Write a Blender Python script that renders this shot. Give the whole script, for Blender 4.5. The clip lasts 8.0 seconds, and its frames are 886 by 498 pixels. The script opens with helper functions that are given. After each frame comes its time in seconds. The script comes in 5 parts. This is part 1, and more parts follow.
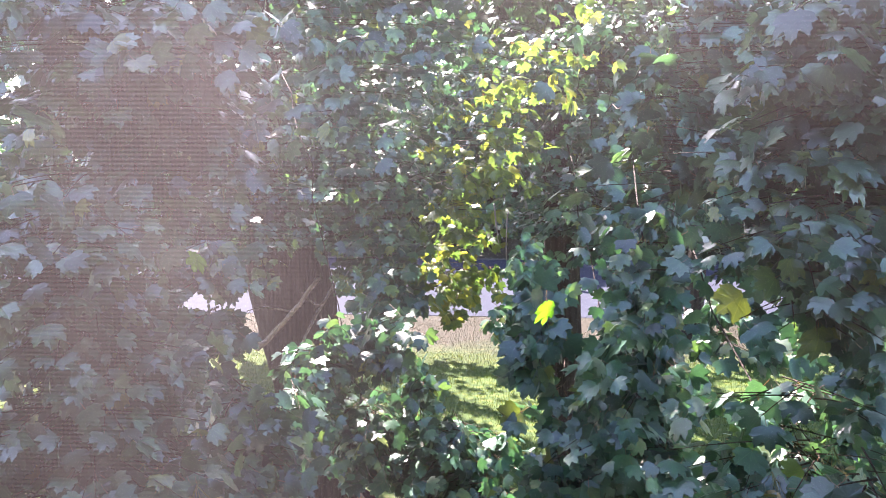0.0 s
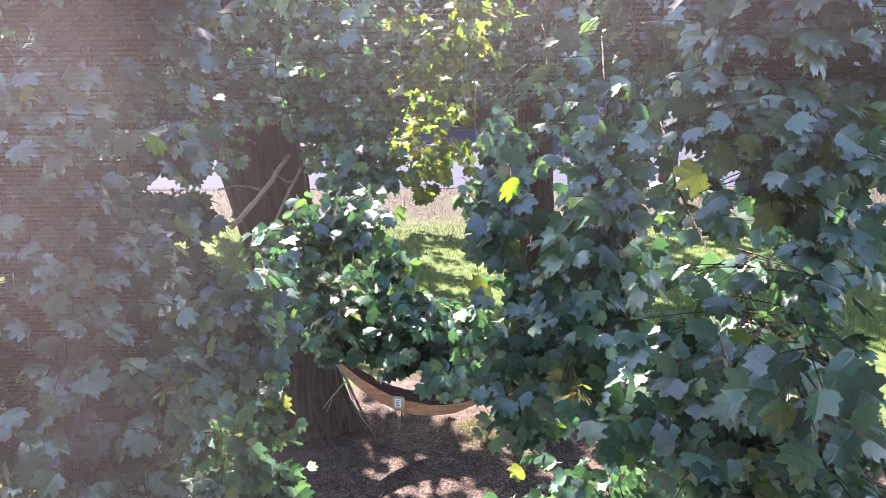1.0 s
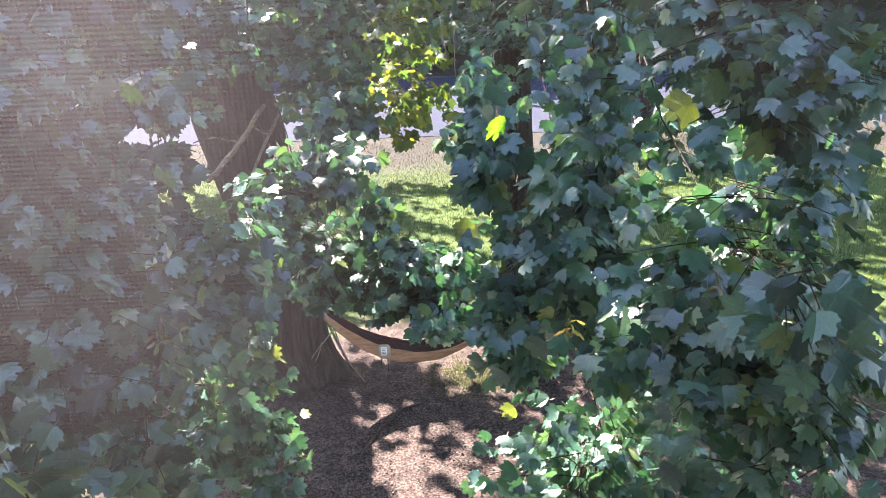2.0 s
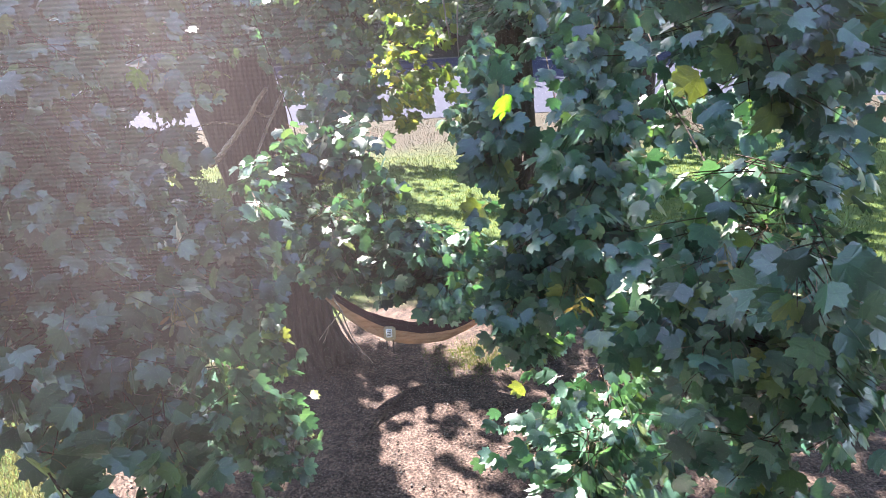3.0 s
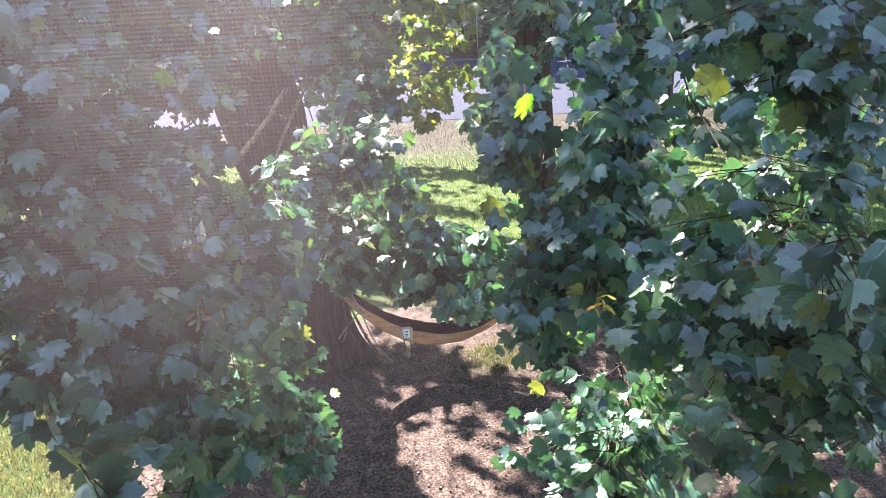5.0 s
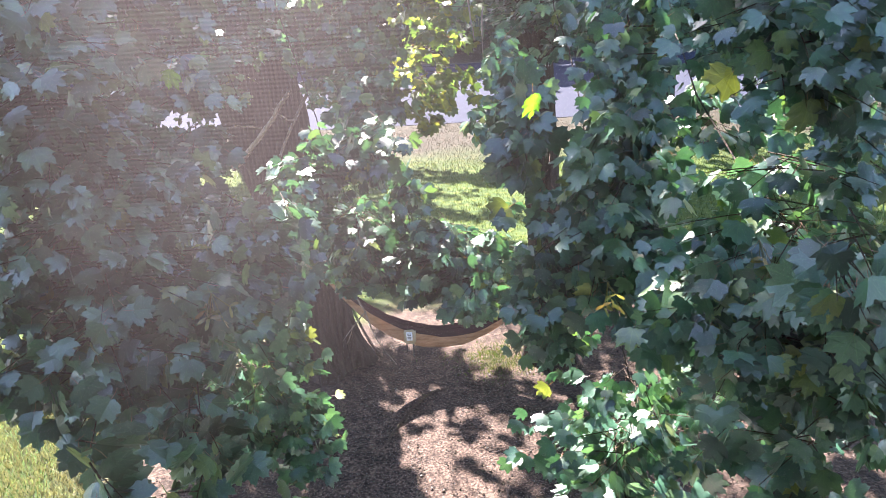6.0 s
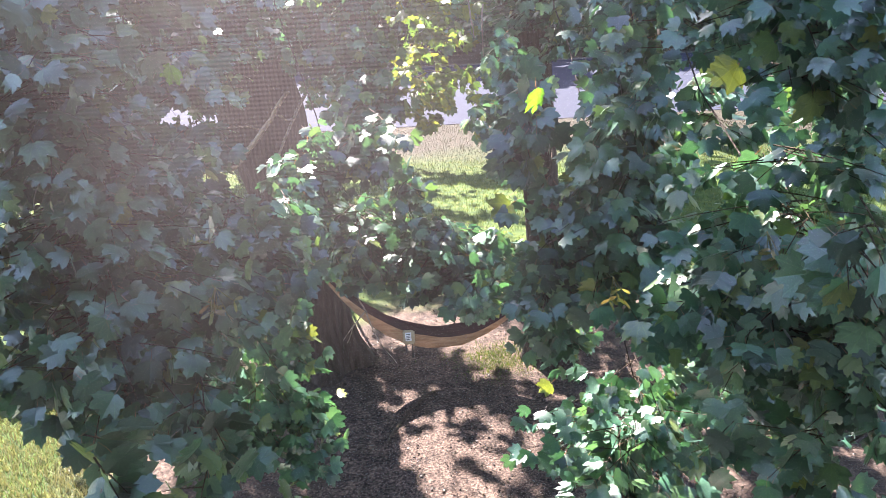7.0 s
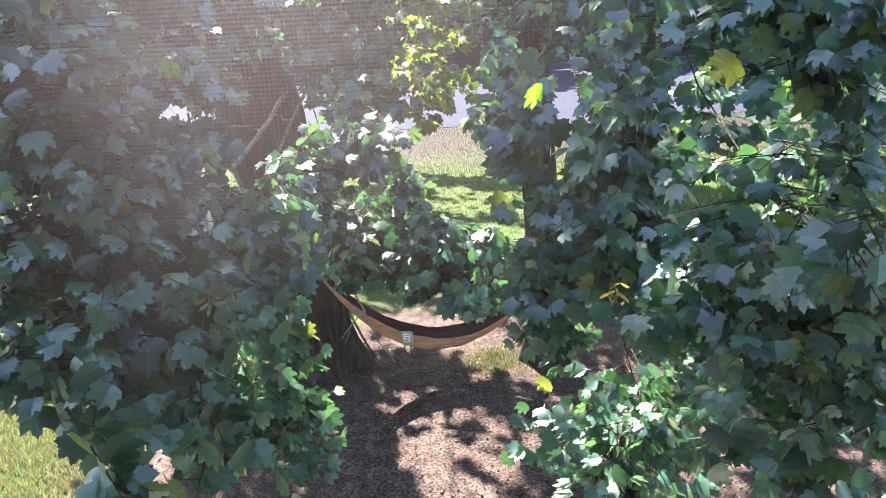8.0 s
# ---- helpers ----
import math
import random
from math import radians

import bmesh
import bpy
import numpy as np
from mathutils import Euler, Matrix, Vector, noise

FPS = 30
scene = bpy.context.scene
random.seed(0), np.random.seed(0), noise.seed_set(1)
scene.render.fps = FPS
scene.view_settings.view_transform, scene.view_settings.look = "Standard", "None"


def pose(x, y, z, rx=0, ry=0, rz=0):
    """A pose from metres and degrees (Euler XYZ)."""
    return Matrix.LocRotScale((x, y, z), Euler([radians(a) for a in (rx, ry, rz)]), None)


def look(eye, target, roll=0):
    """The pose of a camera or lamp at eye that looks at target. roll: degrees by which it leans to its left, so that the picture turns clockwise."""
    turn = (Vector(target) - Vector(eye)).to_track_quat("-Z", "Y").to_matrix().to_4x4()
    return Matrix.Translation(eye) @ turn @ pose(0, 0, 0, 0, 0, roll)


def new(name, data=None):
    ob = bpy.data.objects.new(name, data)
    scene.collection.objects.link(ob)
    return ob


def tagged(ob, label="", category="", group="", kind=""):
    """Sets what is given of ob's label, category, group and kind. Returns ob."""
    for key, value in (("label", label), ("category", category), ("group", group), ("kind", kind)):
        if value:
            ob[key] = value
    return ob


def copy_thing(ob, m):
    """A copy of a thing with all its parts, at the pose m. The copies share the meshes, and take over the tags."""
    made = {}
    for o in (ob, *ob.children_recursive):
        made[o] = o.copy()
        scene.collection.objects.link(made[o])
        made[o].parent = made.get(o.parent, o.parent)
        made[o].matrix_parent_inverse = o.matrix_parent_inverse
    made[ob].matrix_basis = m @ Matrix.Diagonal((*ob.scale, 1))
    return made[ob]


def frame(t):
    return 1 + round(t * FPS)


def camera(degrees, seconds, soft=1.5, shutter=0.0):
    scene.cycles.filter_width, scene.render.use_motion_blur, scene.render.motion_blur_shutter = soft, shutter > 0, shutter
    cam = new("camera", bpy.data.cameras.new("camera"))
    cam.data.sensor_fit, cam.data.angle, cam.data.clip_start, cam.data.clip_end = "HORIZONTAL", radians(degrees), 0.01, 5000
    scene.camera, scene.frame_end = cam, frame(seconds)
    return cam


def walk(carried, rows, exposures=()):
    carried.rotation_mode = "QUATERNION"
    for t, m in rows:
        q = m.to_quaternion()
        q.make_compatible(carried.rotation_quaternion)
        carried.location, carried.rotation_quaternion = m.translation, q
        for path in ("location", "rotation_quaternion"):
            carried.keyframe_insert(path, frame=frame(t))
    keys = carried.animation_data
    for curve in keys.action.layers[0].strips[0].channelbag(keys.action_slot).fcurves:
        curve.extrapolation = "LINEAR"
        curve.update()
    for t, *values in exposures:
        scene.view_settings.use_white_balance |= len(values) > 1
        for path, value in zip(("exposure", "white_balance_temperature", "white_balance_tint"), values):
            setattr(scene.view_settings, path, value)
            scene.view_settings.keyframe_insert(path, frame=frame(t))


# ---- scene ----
cam = camera(60.0, 8.0, soft=0.6)
PATH = [
    (0, (-0.008, -0.094, 5.075), (-0.102, 1.891, 4.851), 0.3),
    (0.5, (-0.016, -0.115, 5.088), (-0.058, 1.842, 4.677), -0.1),
    (1, (0.038, -0.09, 5.103), (0.005, 1.832, 4.552), -0.6),
    (1.5, (0.019, -0.076, 5.08), (0.022, 1.822, 4.45), -1.3),
    (3, (-0.031, -0.094, 5.064), (-0.016, 1.772, 4.344), -2.9),
    (3.5, (-0.036, -0.109, 5.065), (-0.037, 1.755, 4.34), -3.0),
    (4, (-0.041, -0.116, 5.065), (-0.054, 1.749, 4.342), -3.0),
    (4.5, (-0.045, -0.114, 5.063), (-0.067, 1.753, 4.344), -3.1),
    (6, (-0.078, -0.111, 5.043), (-0.106, 1.761, 4.339), -3.2),
    (6.5, (-0.095, -0.109, 5.031), (-0.118, 1.764, 4.33), -3.3),
    (7, (-0.105, -0.105, 5.015), (-0.124, 1.769, 4.316), -3.3),
    (7.5, (-0.106, -0.106, 4.998), (-0.123, 1.769, 4.303), -3.2),
    (8, (-0.107, -0.113, 4.983), (-0.122, 1.764, 4.293), -3.1),
]
walk(cam, [(t, look(eye, target, roll)) for t, eye, target, roll in PATH], exposures=[(0.0, 3.44, 6600, 24), (0.5, 3.56, 6600, 25), (1.0, 3.52, 6600, 25), (1.5, 3.46, 6550, 22), (3.0, 3.42, 6500, 18), (6.0, 3.4, 6500, 18), (8.0, 3.38, 6500, 17)])

# ---- light ----
SUN_AZIMUTH, SUN_HEIGHT = radians(-18), radians(43)
SUN_WAY = Vector((math.sin(SUN_AZIMUTH) * math.cos(SUN_HEIGHT), math.cos(SUN_AZIMUTH) * math.cos(SUN_HEIGHT), math.sin(SUN_HEIGHT)))
world = bpy.data.worlds.new("sky")
scene.world = world
world.use_nodes = True
sky = world.node_tree.nodes.new("ShaderNodeTexSky")
sky.sky_type, sky.sun_disc = "NISHITA", False
sky.sun_elevation, sky.sun_rotation = SUN_HEIGHT, SUN_AZIMUTH
world.node_tree.links.new(sky.outputs["Color"], world.node_tree.nodes["Background"].inputs["Color"])
world.node_tree.nodes["Background"].inputs["Strength"].default_value = 0.086
sun_data = bpy.data.lights.new("sun", "SUN")
sun_data.energy, sun_data.angle, sun_data.color = 5.0, radians(0.53), (1.0, 0.94, 0.87)
sun = new("sun", sun_data)
sun.matrix_world = look((0, 0, 30), Vector((0, 0, 30)) - SUN_WAY)


# ---- materials ----
def material(name, rough=0.6, metal=0.0, specular=0.5):
    m = bpy.data.materials.new(name)
    m.use_nodes = True
    b = m.node_tree.nodes["Principled BSDF"]
    b.inputs["Roughness"].default_value, b.inputs["Metallic"].default_value = rough, metal
    b.inputs["Specular IOR Level"].default_value = specular
    return m, m.node_tree.nodes, m.node_tree.links, b


def ramp(nodes, stops):
    r = nodes.new("ShaderNodeValToRGB")
    while len(r.color_ramp.elements) < len(stops):
        r.color_ramp.elements.new(0.5)
    for e, (p, c) in zip(r.color_ramp.elements, stops):
        e.position, e.color = p, (*c, 1)
    return r


def noise_node(nodes, links, scale, detail=4, coords="Object", stretch=None):
    n = nodes.new("ShaderNodeTexNoise")
    n.inputs["Scale"].default_value, n.inputs["Detail"].default_value = scale, detail
    c = nodes.new("ShaderNodeTexCoord")
    if stretch:
        mp = nodes.new("ShaderNodeMapping")
        mp.inputs["Scale"].default_value = stretch
        links.new(c.outputs[coords], mp.inputs["Vector"])
        links.new(mp.outputs["Vector"], n.inputs["Vector"])
    else:
        links.new(c.outputs[coords], n.inputs["Vector"])
    return n


def mixed(nodes, links, fac, a, b, kind="MIX"):
    m = nodes.new("ShaderNodeMix")
    m.data_type, m.blend_type = "RGBA", kind
    for socket, v in ((m.inputs["Factor"], fac), (m.inputs["A"], a), (m.inputs["B"], b)):
        if isinstance(v, (int, float)):
            socket.default_value = v
        elif isinstance(v, tuple):
            socket.default_value = (*v, 1)
        else:
            links.new(v, socket)
    return m.outputs["Result"]


def bumped(nodes, links, bsdf, height, strength=0.3, distance=0.01):
    b = nodes.new("ShaderNodeBump")
    b.inputs["Strength"].default_value, b.inputs["Distance"].default_value = strength, distance
    links.new(height, b.inputs["Height"])
    links.new(b.outputs["Normal"], bsdf.inputs["Normal"])


def vein_mask(n, l):
    """Masks of the five pale veins that fan out from the leaf's stalk, and of the stalk."""
    def sums(op, a, c=0.0):
        k = n.new("ShaderNodeMath")
        k.operation = op
        for socket, v in zip(k.inputs, (a, c)):
            if isinstance(v, float):
                socket.default_value = v
            else:
                l.new(v, socket)
        return k.outputs[0]

    at = n.new("ShaderNodeAttribute")
    at.attribute_name = "blade"
    sep = n.new("ShaderNodeSeparateXYZ")
    l.new(at.outputs["Vector"], sep.inputs[0])
    side = sums("ABSOLUTE", sep.outputs["X"])
    angle = sums("ARCTAN2", side, sep.outputs["Y"])
    near = sums("ABSOLUTE", angle)
    for v in (0.58, 1.12):
        near = sums("MINIMUM", near, sums("ABSOLUTE", sums("SUBTRACT", angle, v)))
    reach = sums("SQRT", sums("ADD", sums("MULTIPLY", side, side), sums("MULTIPLY", sep.outputs["Y"], sep.outputs["Y"])))
    line = sums("MULTIPLY", near, reach)
    stalk = sums("LESS_THAN", sep.outputs["Y"], 0.0)
    return sums("MULTIPLY", sums("LESS_THAN", line, 0.011), 0.4), sums("MULTIPLY", stalk, sums("LESS_THAN", side, 0.03))


def leaf_material(name, per_object, stops, glow=0.22, veins=True, gloss=1.0):
    """A maple leaf: waxy upper skin that lets sunlight through; each leaf takes its own green."""
    m, n, l, b = material(name, 0.36, 0, gloss)
    b.inputs["Coat Weight"].default_value, b.inputs["Coat Roughness"].default_value = 0.85 * gloss, 0.3
    if per_object:
        pick = n.new("ShaderNodeObjectInfo").outputs["Random"]
    else:
        pick = n.new("ShaderNodeNewGeometry").outputs["Random Per Island"]
    r = ramp(n, stops)
    l.new(pick, r.inputs["Fac"])
    blot = noise_node(n, l, 28, 3)
    br = ramp(n, [(0.35, (0.72, 0.74, 0.7)), (0.65, (1.1, 1.08, 1.0))])
    l.new(blot.outputs["Fac"], br.inputs["Fac"])
    col = mixed(n, l, 1.0, r.outputs["Color"], br.outputs["Color"], "MULTIPLY")
    if veins:
        vein, stalk = vein_mask(n, l)
        col = mixed(n, l, vein, col, mixed(n, l, 1.0, col, (2.0, 1.75, 1.3), "MULTIPLY"))
        col = mixed(n, l, stalk, col, (0.26, 0.12, 0.075))
    l.new(col, b.inputs["Base Color"])
    fine = noise_node(n, l, 160, 2)
    bumped(n, l, b, fine.outputs["Fac"], 0.25, 0.002)
    t = n.new("ShaderNodeBsdfTranslucent")
    l.new(mixed(n, l, 1.0, col, (1.8, 1.75, 0.85), "MULTIPLY"), t.inputs["Color"])
    mx = n.new("ShaderNodeMixShader")
    mx.inputs[0].default_value = glow
    l.new(b.outputs[0], mx.inputs[1])
    l.new(t.outputs[0], mx.inputs[2])
    l.new(mx.outputs[0], n["Material Output"].inputs["Surface"])
    return m


GREENS = [(0.0, (0.014, 0.046, 0.032)), (0.3, (0.03, 0.1, 0.07)), (0.6, (0.052, 0.152, 0.1)), (0.85, (0.08, 0.2, 0.125)), (0.96, (0.105, 0.19, 0.065)), (1.0, (0.22, 0.26, 0.06))]
# lighter, yellower greens that put sunlight into the colour of the sunny sprays
SUNLIT_GREENS = [(0.0, (0.05, 0.105, 0.04)), (0.5, (0.08, 0.15, 0.042)), (0.85, (0.15, 0.2, 0.042)), (0.98, (0.28, 0.28, 0.05))]
leaf_one = leaf_material("maple_leaf", True, GREENS)
leaf_many = leaf_material("maple_leaves", False, GREENS)
leaf_sunlit = leaf_material("sun_tinted_leaves", False, SUNLIT_GREENS, 0.5)
leaf_lime = leaf_material("yellowing_leaf", True, [(0.0, (0.06, 0.2, 0.012)), (1.0, (0.08, 0.22, 0.015))], 0.6)
leaf_pale = leaf_material("pale_leaf", True, [(0.0, (0.1, 0.15, 0.05)), (1.0, (0.14, 0.18, 0.05))], 0.2)


def bark_material(name, dark, light, scale=1.0):
    m, n, l, b = material(name, 0.9, 0, 0.2)
    rid = noise_node(n, l, 16 * scale, 6, stretch=(1, 1, 0.16))
    r = ramp(n, [(0.32, dark), (0.5, tuple(0.5 * (p + q) for p, q in zip(dark, light))), (0.68, light)])
    l.new(rid.outputs["Fac"], r.inputs["Fac"])
    big = noise_node(n, l, 2.1, 3)
    l.new(mixed(n, l, 0.35, r.outputs["Color"], mixed(n, l, big.outputs["Fac"], dark, light), "MIX"), b.inputs["Base Color"])
    bumped(n, l, b, rid.outputs["Fac"], 1.0, 0.06)
    return m


bark = bark_material("furrowed_bark", (0.007, 0.005, 0.004), (0.068, 0.05, 0.042))
twig_bark = bark_material("twig_bark", (0.03, 0.022, 0.018), (0.1, 0.07, 0.052), 4)
dead_bark = bark_material("dead_wood", (0.22, 0.17, 0.15), (0.42, 0.35, 0.31), 4)


def ground_material():
    """Bare soil with litter under the trees, lawn round it, a dry verge before the road."""
    m, n, l, b = material("ground", 0.95, 0, 0.15)
    fine, mid, big = noise_node(n, l, 38, 6), noise_node(n, l, 6, 5), noise_node(n, l, 0.7, 4)
    soil = ramp(n, [(0.3, (0.012, 0.009, 0.008)), (0.46, (0.052, 0.037, 0.031)), (0.62, (0.125, 0.09, 0.073)), (0.78, (0.21, 0.16, 0.13))])
    l.new(fine.outputs["Fac"], soil.inputs["Fac"])
    soil2 = ramp(n, [(0.35, (0.55, 0.55, 0.55)), (0.65, (1.15, 1.1, 1.08))])
    l.new(mid.outputs["Fac"], soil2.inputs["Fac"])
    soil_c = mixed(n, l, 1.0, soil.outputs["Color"], soil2.outputs["Color"], "MULTIPLY")
    grass = ramp(n, [(0.3, (0.02, 0.042, 0.012)), (0.5, (0.04, 0.07, 0.017)), (0.7, (0.085, 0.105, 0.025))])
    l.new(mid.outputs["Fac"], grass.inputs["Fac"])
    blades = noise_node(n, l, 55, 5)
    gb = ramp(n, [(0.3, (0.5, 0.5, 0.45)), (0.7, (1.4, 1.35, 1.1))])
    l.new(blades.outputs["Fac"], gb.inputs["Fac"])
    grass_c = mixed(n, l, 1.0, grass.outputs["Color"], gb.outputs["Color"], "MULTIPLY")
    dry = ramp(n, [(0.35, (0.014, 0.015, 0.008)), (0.5, (0.028, 0.024, 0.016)), (0.7, (0.055, 0.042, 0.03))])
    l.new(mid.outputs["Fac"], dry.inputs["Fac"])
    geo = n.new("ShaderNodeNewGeometry")
    wob = n.new("ShaderNodeVectorMath")
    wob.operation = "MULTIPLY_ADD"
    l.new(big.outputs["Color"], wob.inputs[0])
    wob.inputs[1].default_value, wob.inputs[2].default_value = (3.0, 3.0, 0), (-1.5, -1.5, 0)
    add = n.new("ShaderNodeVectorMath")
    l.new(geo.outputs["Position"], add.inputs[0])
    l.new(wob.outputs["Vector"], add.inputs[1])
    # bare patch: an ellipse round the two trunks
    off = n.new("ShaderNodeVectorMath")
    off.operation = "MULTIPLY_ADD"
    l.new(add.outputs["Vector"], off.inputs[0])
    off.inputs[1].default_value, off.inputs[2].default_value = (1 / 5.6, 1 / 6.2, 0), (-0.9 / 5.6, -5.6 / 6.2, 0)
    ln = n.new("ShaderNodeVectorMath")
    ln.operation = "LENGTH"
    l.new(off.outputs["Vector"], ln.inputs[0])
    mask = ramp(n, [(0.42, (0, 0, 0)), (0.5, (1, 1, 1))])
    half = n.new("ShaderNodeMath")
    half.operation = "MULTIPLY"
    half.inputs[1].default_value = 0.5
    l.new(ln.outputs["Value"], half.inputs[0])
    l.new(half.outputs[0], mask.inputs["Fac"])
    sep = n.new("ShaderNodeSeparateXYZ")
    l.new(add.outputs["Vector"], sep.inputs[0])
    rng = n.new("ShaderNodeMapRange")
    rng.inputs["From Min"].default_value, rng.inputs["From Max"].default_value = 18.5, 21.5
    l.new(sep.outputs["Y"], rng.inputs["Value"])
    lawn_c = mixed(n, l, rng.outputs["Result"], grass_c, dry.outputs["Color"])
    l.new(mixed(n, l, mask.outputs["Color"], soil_c, lawn_c), b.inputs["Base Color"])
    bumped(n, l, b, fine.outputs["Fac"], 0.55, 0.03)
    return m


def plain_material(name, a, b_, scale=8, rough=0.7, bump=0.15, metal=0.0, stretch=None, specular=0.5):
    m, n, l, b = material(name, rough, metal, specular)
    t = noise_node(n, l, scale, 5, stretch=stretch)
    r = ramp(n, [(0.3, a), (0.7, b_)])
    l.new(t.outputs["Fac"], r.inputs["Fac"])
    l.new(r.outputs["Color"], b.inputs["Base Color"])
    bumped(n, l, b, t.outputs["Fac"], bump, 0.004)
    return m


def cloth_material(name, a, b_, glow):
    """Thin woven nylon: streaky folds, lets some sun through."""
    m, n, l, b = material(name, 0.6, 0, 0.3)
    t = noise_node(n, l, 9, 4, stretch=(0.6, 3, 3))
    r = ramp(n, [(0.3, a), (0.7, b_)])
    l.new(t.outputs["Fac"], r.inputs["Fac"])
    l.new(r.outputs["Color"], b.inputs["Base Color"])
    bumped(n, l, b, t.outputs["Fac"], 0.5, 0.02)
    tr = n.new("ShaderNodeBsdfTranslucent")
    l.new(r.outputs["Color"], tr.inputs["Color"])
    mx = n.new("ShaderNodeMixShader")
    mx.inputs[0].default_value = glow
    l.new(b.outputs[0], mx.inputs[1])
    l.new(tr.outputs[0], mx.inputs[2])
    l.new(mx.outputs[0], n["Material Output"].inputs["Surface"])
    return m


def screen_material():
    """Fine woven insect screen, soft strands 1.5 mm apart, pale and a little dusty."""
    m, n, l, b = material("insect_screen_weave", 0.6)
    c = n.new("ShaderNodeTexCoord")
    sep = n.new("ShaderNodeSeparateXYZ")
    l.new(c.outputs["Object"], sep.inputs[0])

    def strands(axis, pitch):
        a = n.new("ShaderNodeMath")
        a.operation = "MULTIPLY"
        a.inputs[1].default_value = 2 * math.pi / pitch
        l.new(sep.outputs[axis], a.inputs[0])
        s = n.new("ShaderNodeMath")
        s.operation = "SINE"
        l.new(a.outputs[0], s.inputs[0])
        return s.outputs[0]

    def summed(x, k, y):
        a = n.new("ShaderNodeMath")
        a.operation = "MULTIPLY_ADD"
        l.new(x, a.inputs[0])
        a.inputs[1].default_value = k
        if isinstance(y, float):
            a.inputs[2].default_value = y
        else:
            l.new(y, a.inputs[2])
        return a.outputs[0]

    dust = noise_node(n, l, 26, 4)
    cover = summed(strands("Z", 0.0016), 0.005, summed(strands("X", 0.0016), 0.0022, summed(dust.outputs["Fac"], 0.022, 0.017)))
    # round threads scatter light mostly onwards, in a fan square to each thread

    def thread(way):
        h = n.new("ShaderNodeBsdfHair")
        h.component = "Transmission"
        h.inputs["Color"].default_value = (1.0, 0.86, 0.93, 1)
        h.inputs["Offset"].default_value, h.inputs["RoughnessU"].default_value, h.inputs["RoughnessV"].default_value = 0.0, 0.26, 0.45
        c = n.new("ShaderNodeCombineXYZ")
        c.inputs[0].default_value, c.inputs[2].default_value = way
        l.new(c.outputs[0], h.inputs["Tangent"])
        return h.outputs[0]

    strand = n.new("ShaderNodeMixShader")
    strand.inputs[0].default_value = 0.28
    l.new(thread((1, 0)), strand.inputs[1])
    l.new(thread((0, 1)), strand.inputs[2])
    clear = n.new("ShaderNodeBsdfTransparent")
    mx = n.new("ShaderNodeMixShader")
    l.new(cover, mx.inputs[0])
    l.new(clear.outputs[0], mx.inputs[1])
    l.new(strand.outputs[0], mx.inputs[2])
    l.new(mx.outputs[0], n["Material Output"].inputs["Surface"])
    return m


soil_mat = ground_material()
asphalt = plain_material("sunlit_asphalt", (0.021, 0.024, 0.04), (0.03, 0.034, 0.053), 3, 0.95, specular=0.08)
kerb_mat = plain_material("concrete_kerb", (0.06, 0.057, 0.055), (0.09, 0.085, 0.08), 6, 0.9, specular=0.1)
siding = plain_material("painted_siding", (0.6, 0.58, 0.54), (0.7, 0.68, 0.63), 4, 0.6)
plaster = plain_material("room_plaster", (0.6, 0.57, 0.52), (0.66, 0.63, 0.58), 5, 0.8)
boards = plain_material("floor_boards", (0.2, 0.12, 0.07), (0.32, 0.2, 0.12), 6, 0.5, stretch=(8, 1, 1))
white_frame = plain_material("white_window_paint", (0.72, 0.72, 0.7), (0.8, 0.8, 0.78), 10, 0.4, 0.05)
screen_mat = screen_material()
tan_cloth = cloth_material("tan_nylon", (0.3, 0.175, 0.105), (0.5, 0.31, 0.19), 0.35)
maroon_cloth = cloth_material("dark_maroon_nylon", (0.018, 0.008, 0.01), (0.035, 0.014, 0.018), 0.08)
strap_mat = plain_material("black_webbing", (0.012, 0.012, 0.013), (0.03, 0.03, 0.032), 60, 0.8)
label_mat = plain_material("white_label", (0.7, 0.7, 0.72), (0.82, 0.82, 0.84), 20, 0.5)
pouch_mat = cloth_material("pouch_cloth", (0.38, 0.3, 0.2), (0.52, 0.42, 0.29), 0.15)
litter_mat = leaf_material("fallen_leaves", False, [(0.0, (0.014, 0.011, 0.009)), (0.45, (0.035, 0.026, 0.021)), (0.9, (0.07, 0.053, 0.043)), (1.0, (0.12, 0.1, 0.08))], 0.1, False, 0.15)
grass_mat = leaf_material("grass_blades", False, [(0.0, (0.024, 0.048, 0.012)), (0.5, (0.04, 0.07, 0.016)), (0.9, (0.09, 0.1, 0.025))], 0.4, False, 0.2)

pale_grass = leaf_material("pale_dry_grass", False, [(0.0, (0.15, 0.15, 0.1)), (0.5, (0.24, 0.23, 0.15)), (1.0, (0.32, 0.3, 0.2))], 0.1, False, 0.2)
verge_grass = leaf_material("dry_verge_grass", False, [(0.0, (0.01, 0.015, 0.006)), (0.5, (0.022, 0.02, 0.012)), (0.9, (0.045, 0.034, 0.024)), (1.0, (0.07, 0.055, 0.04))], 0.15, False, 0.15)

# ---- mesh tools ----
def finish(name, bm, mat, parent=None, label="", smooth=True):
    me = bpy.data.meshes.new(name)
    bm.to_mesh(me)
    bm.free()
    me.materials.append(mat)
    if smooth:
        me.polygons.foreach_set("use_smooth", [True] * len(me.polygons))
    ob = new(name, me)
    if parent:
        ob.parent = parent
    if label:
        tagged(ob, label)
    return ob


def part(name, bm, mat, parent, label="", smooth=True):
    return finish(name, bm, mat, parent, label, smooth)


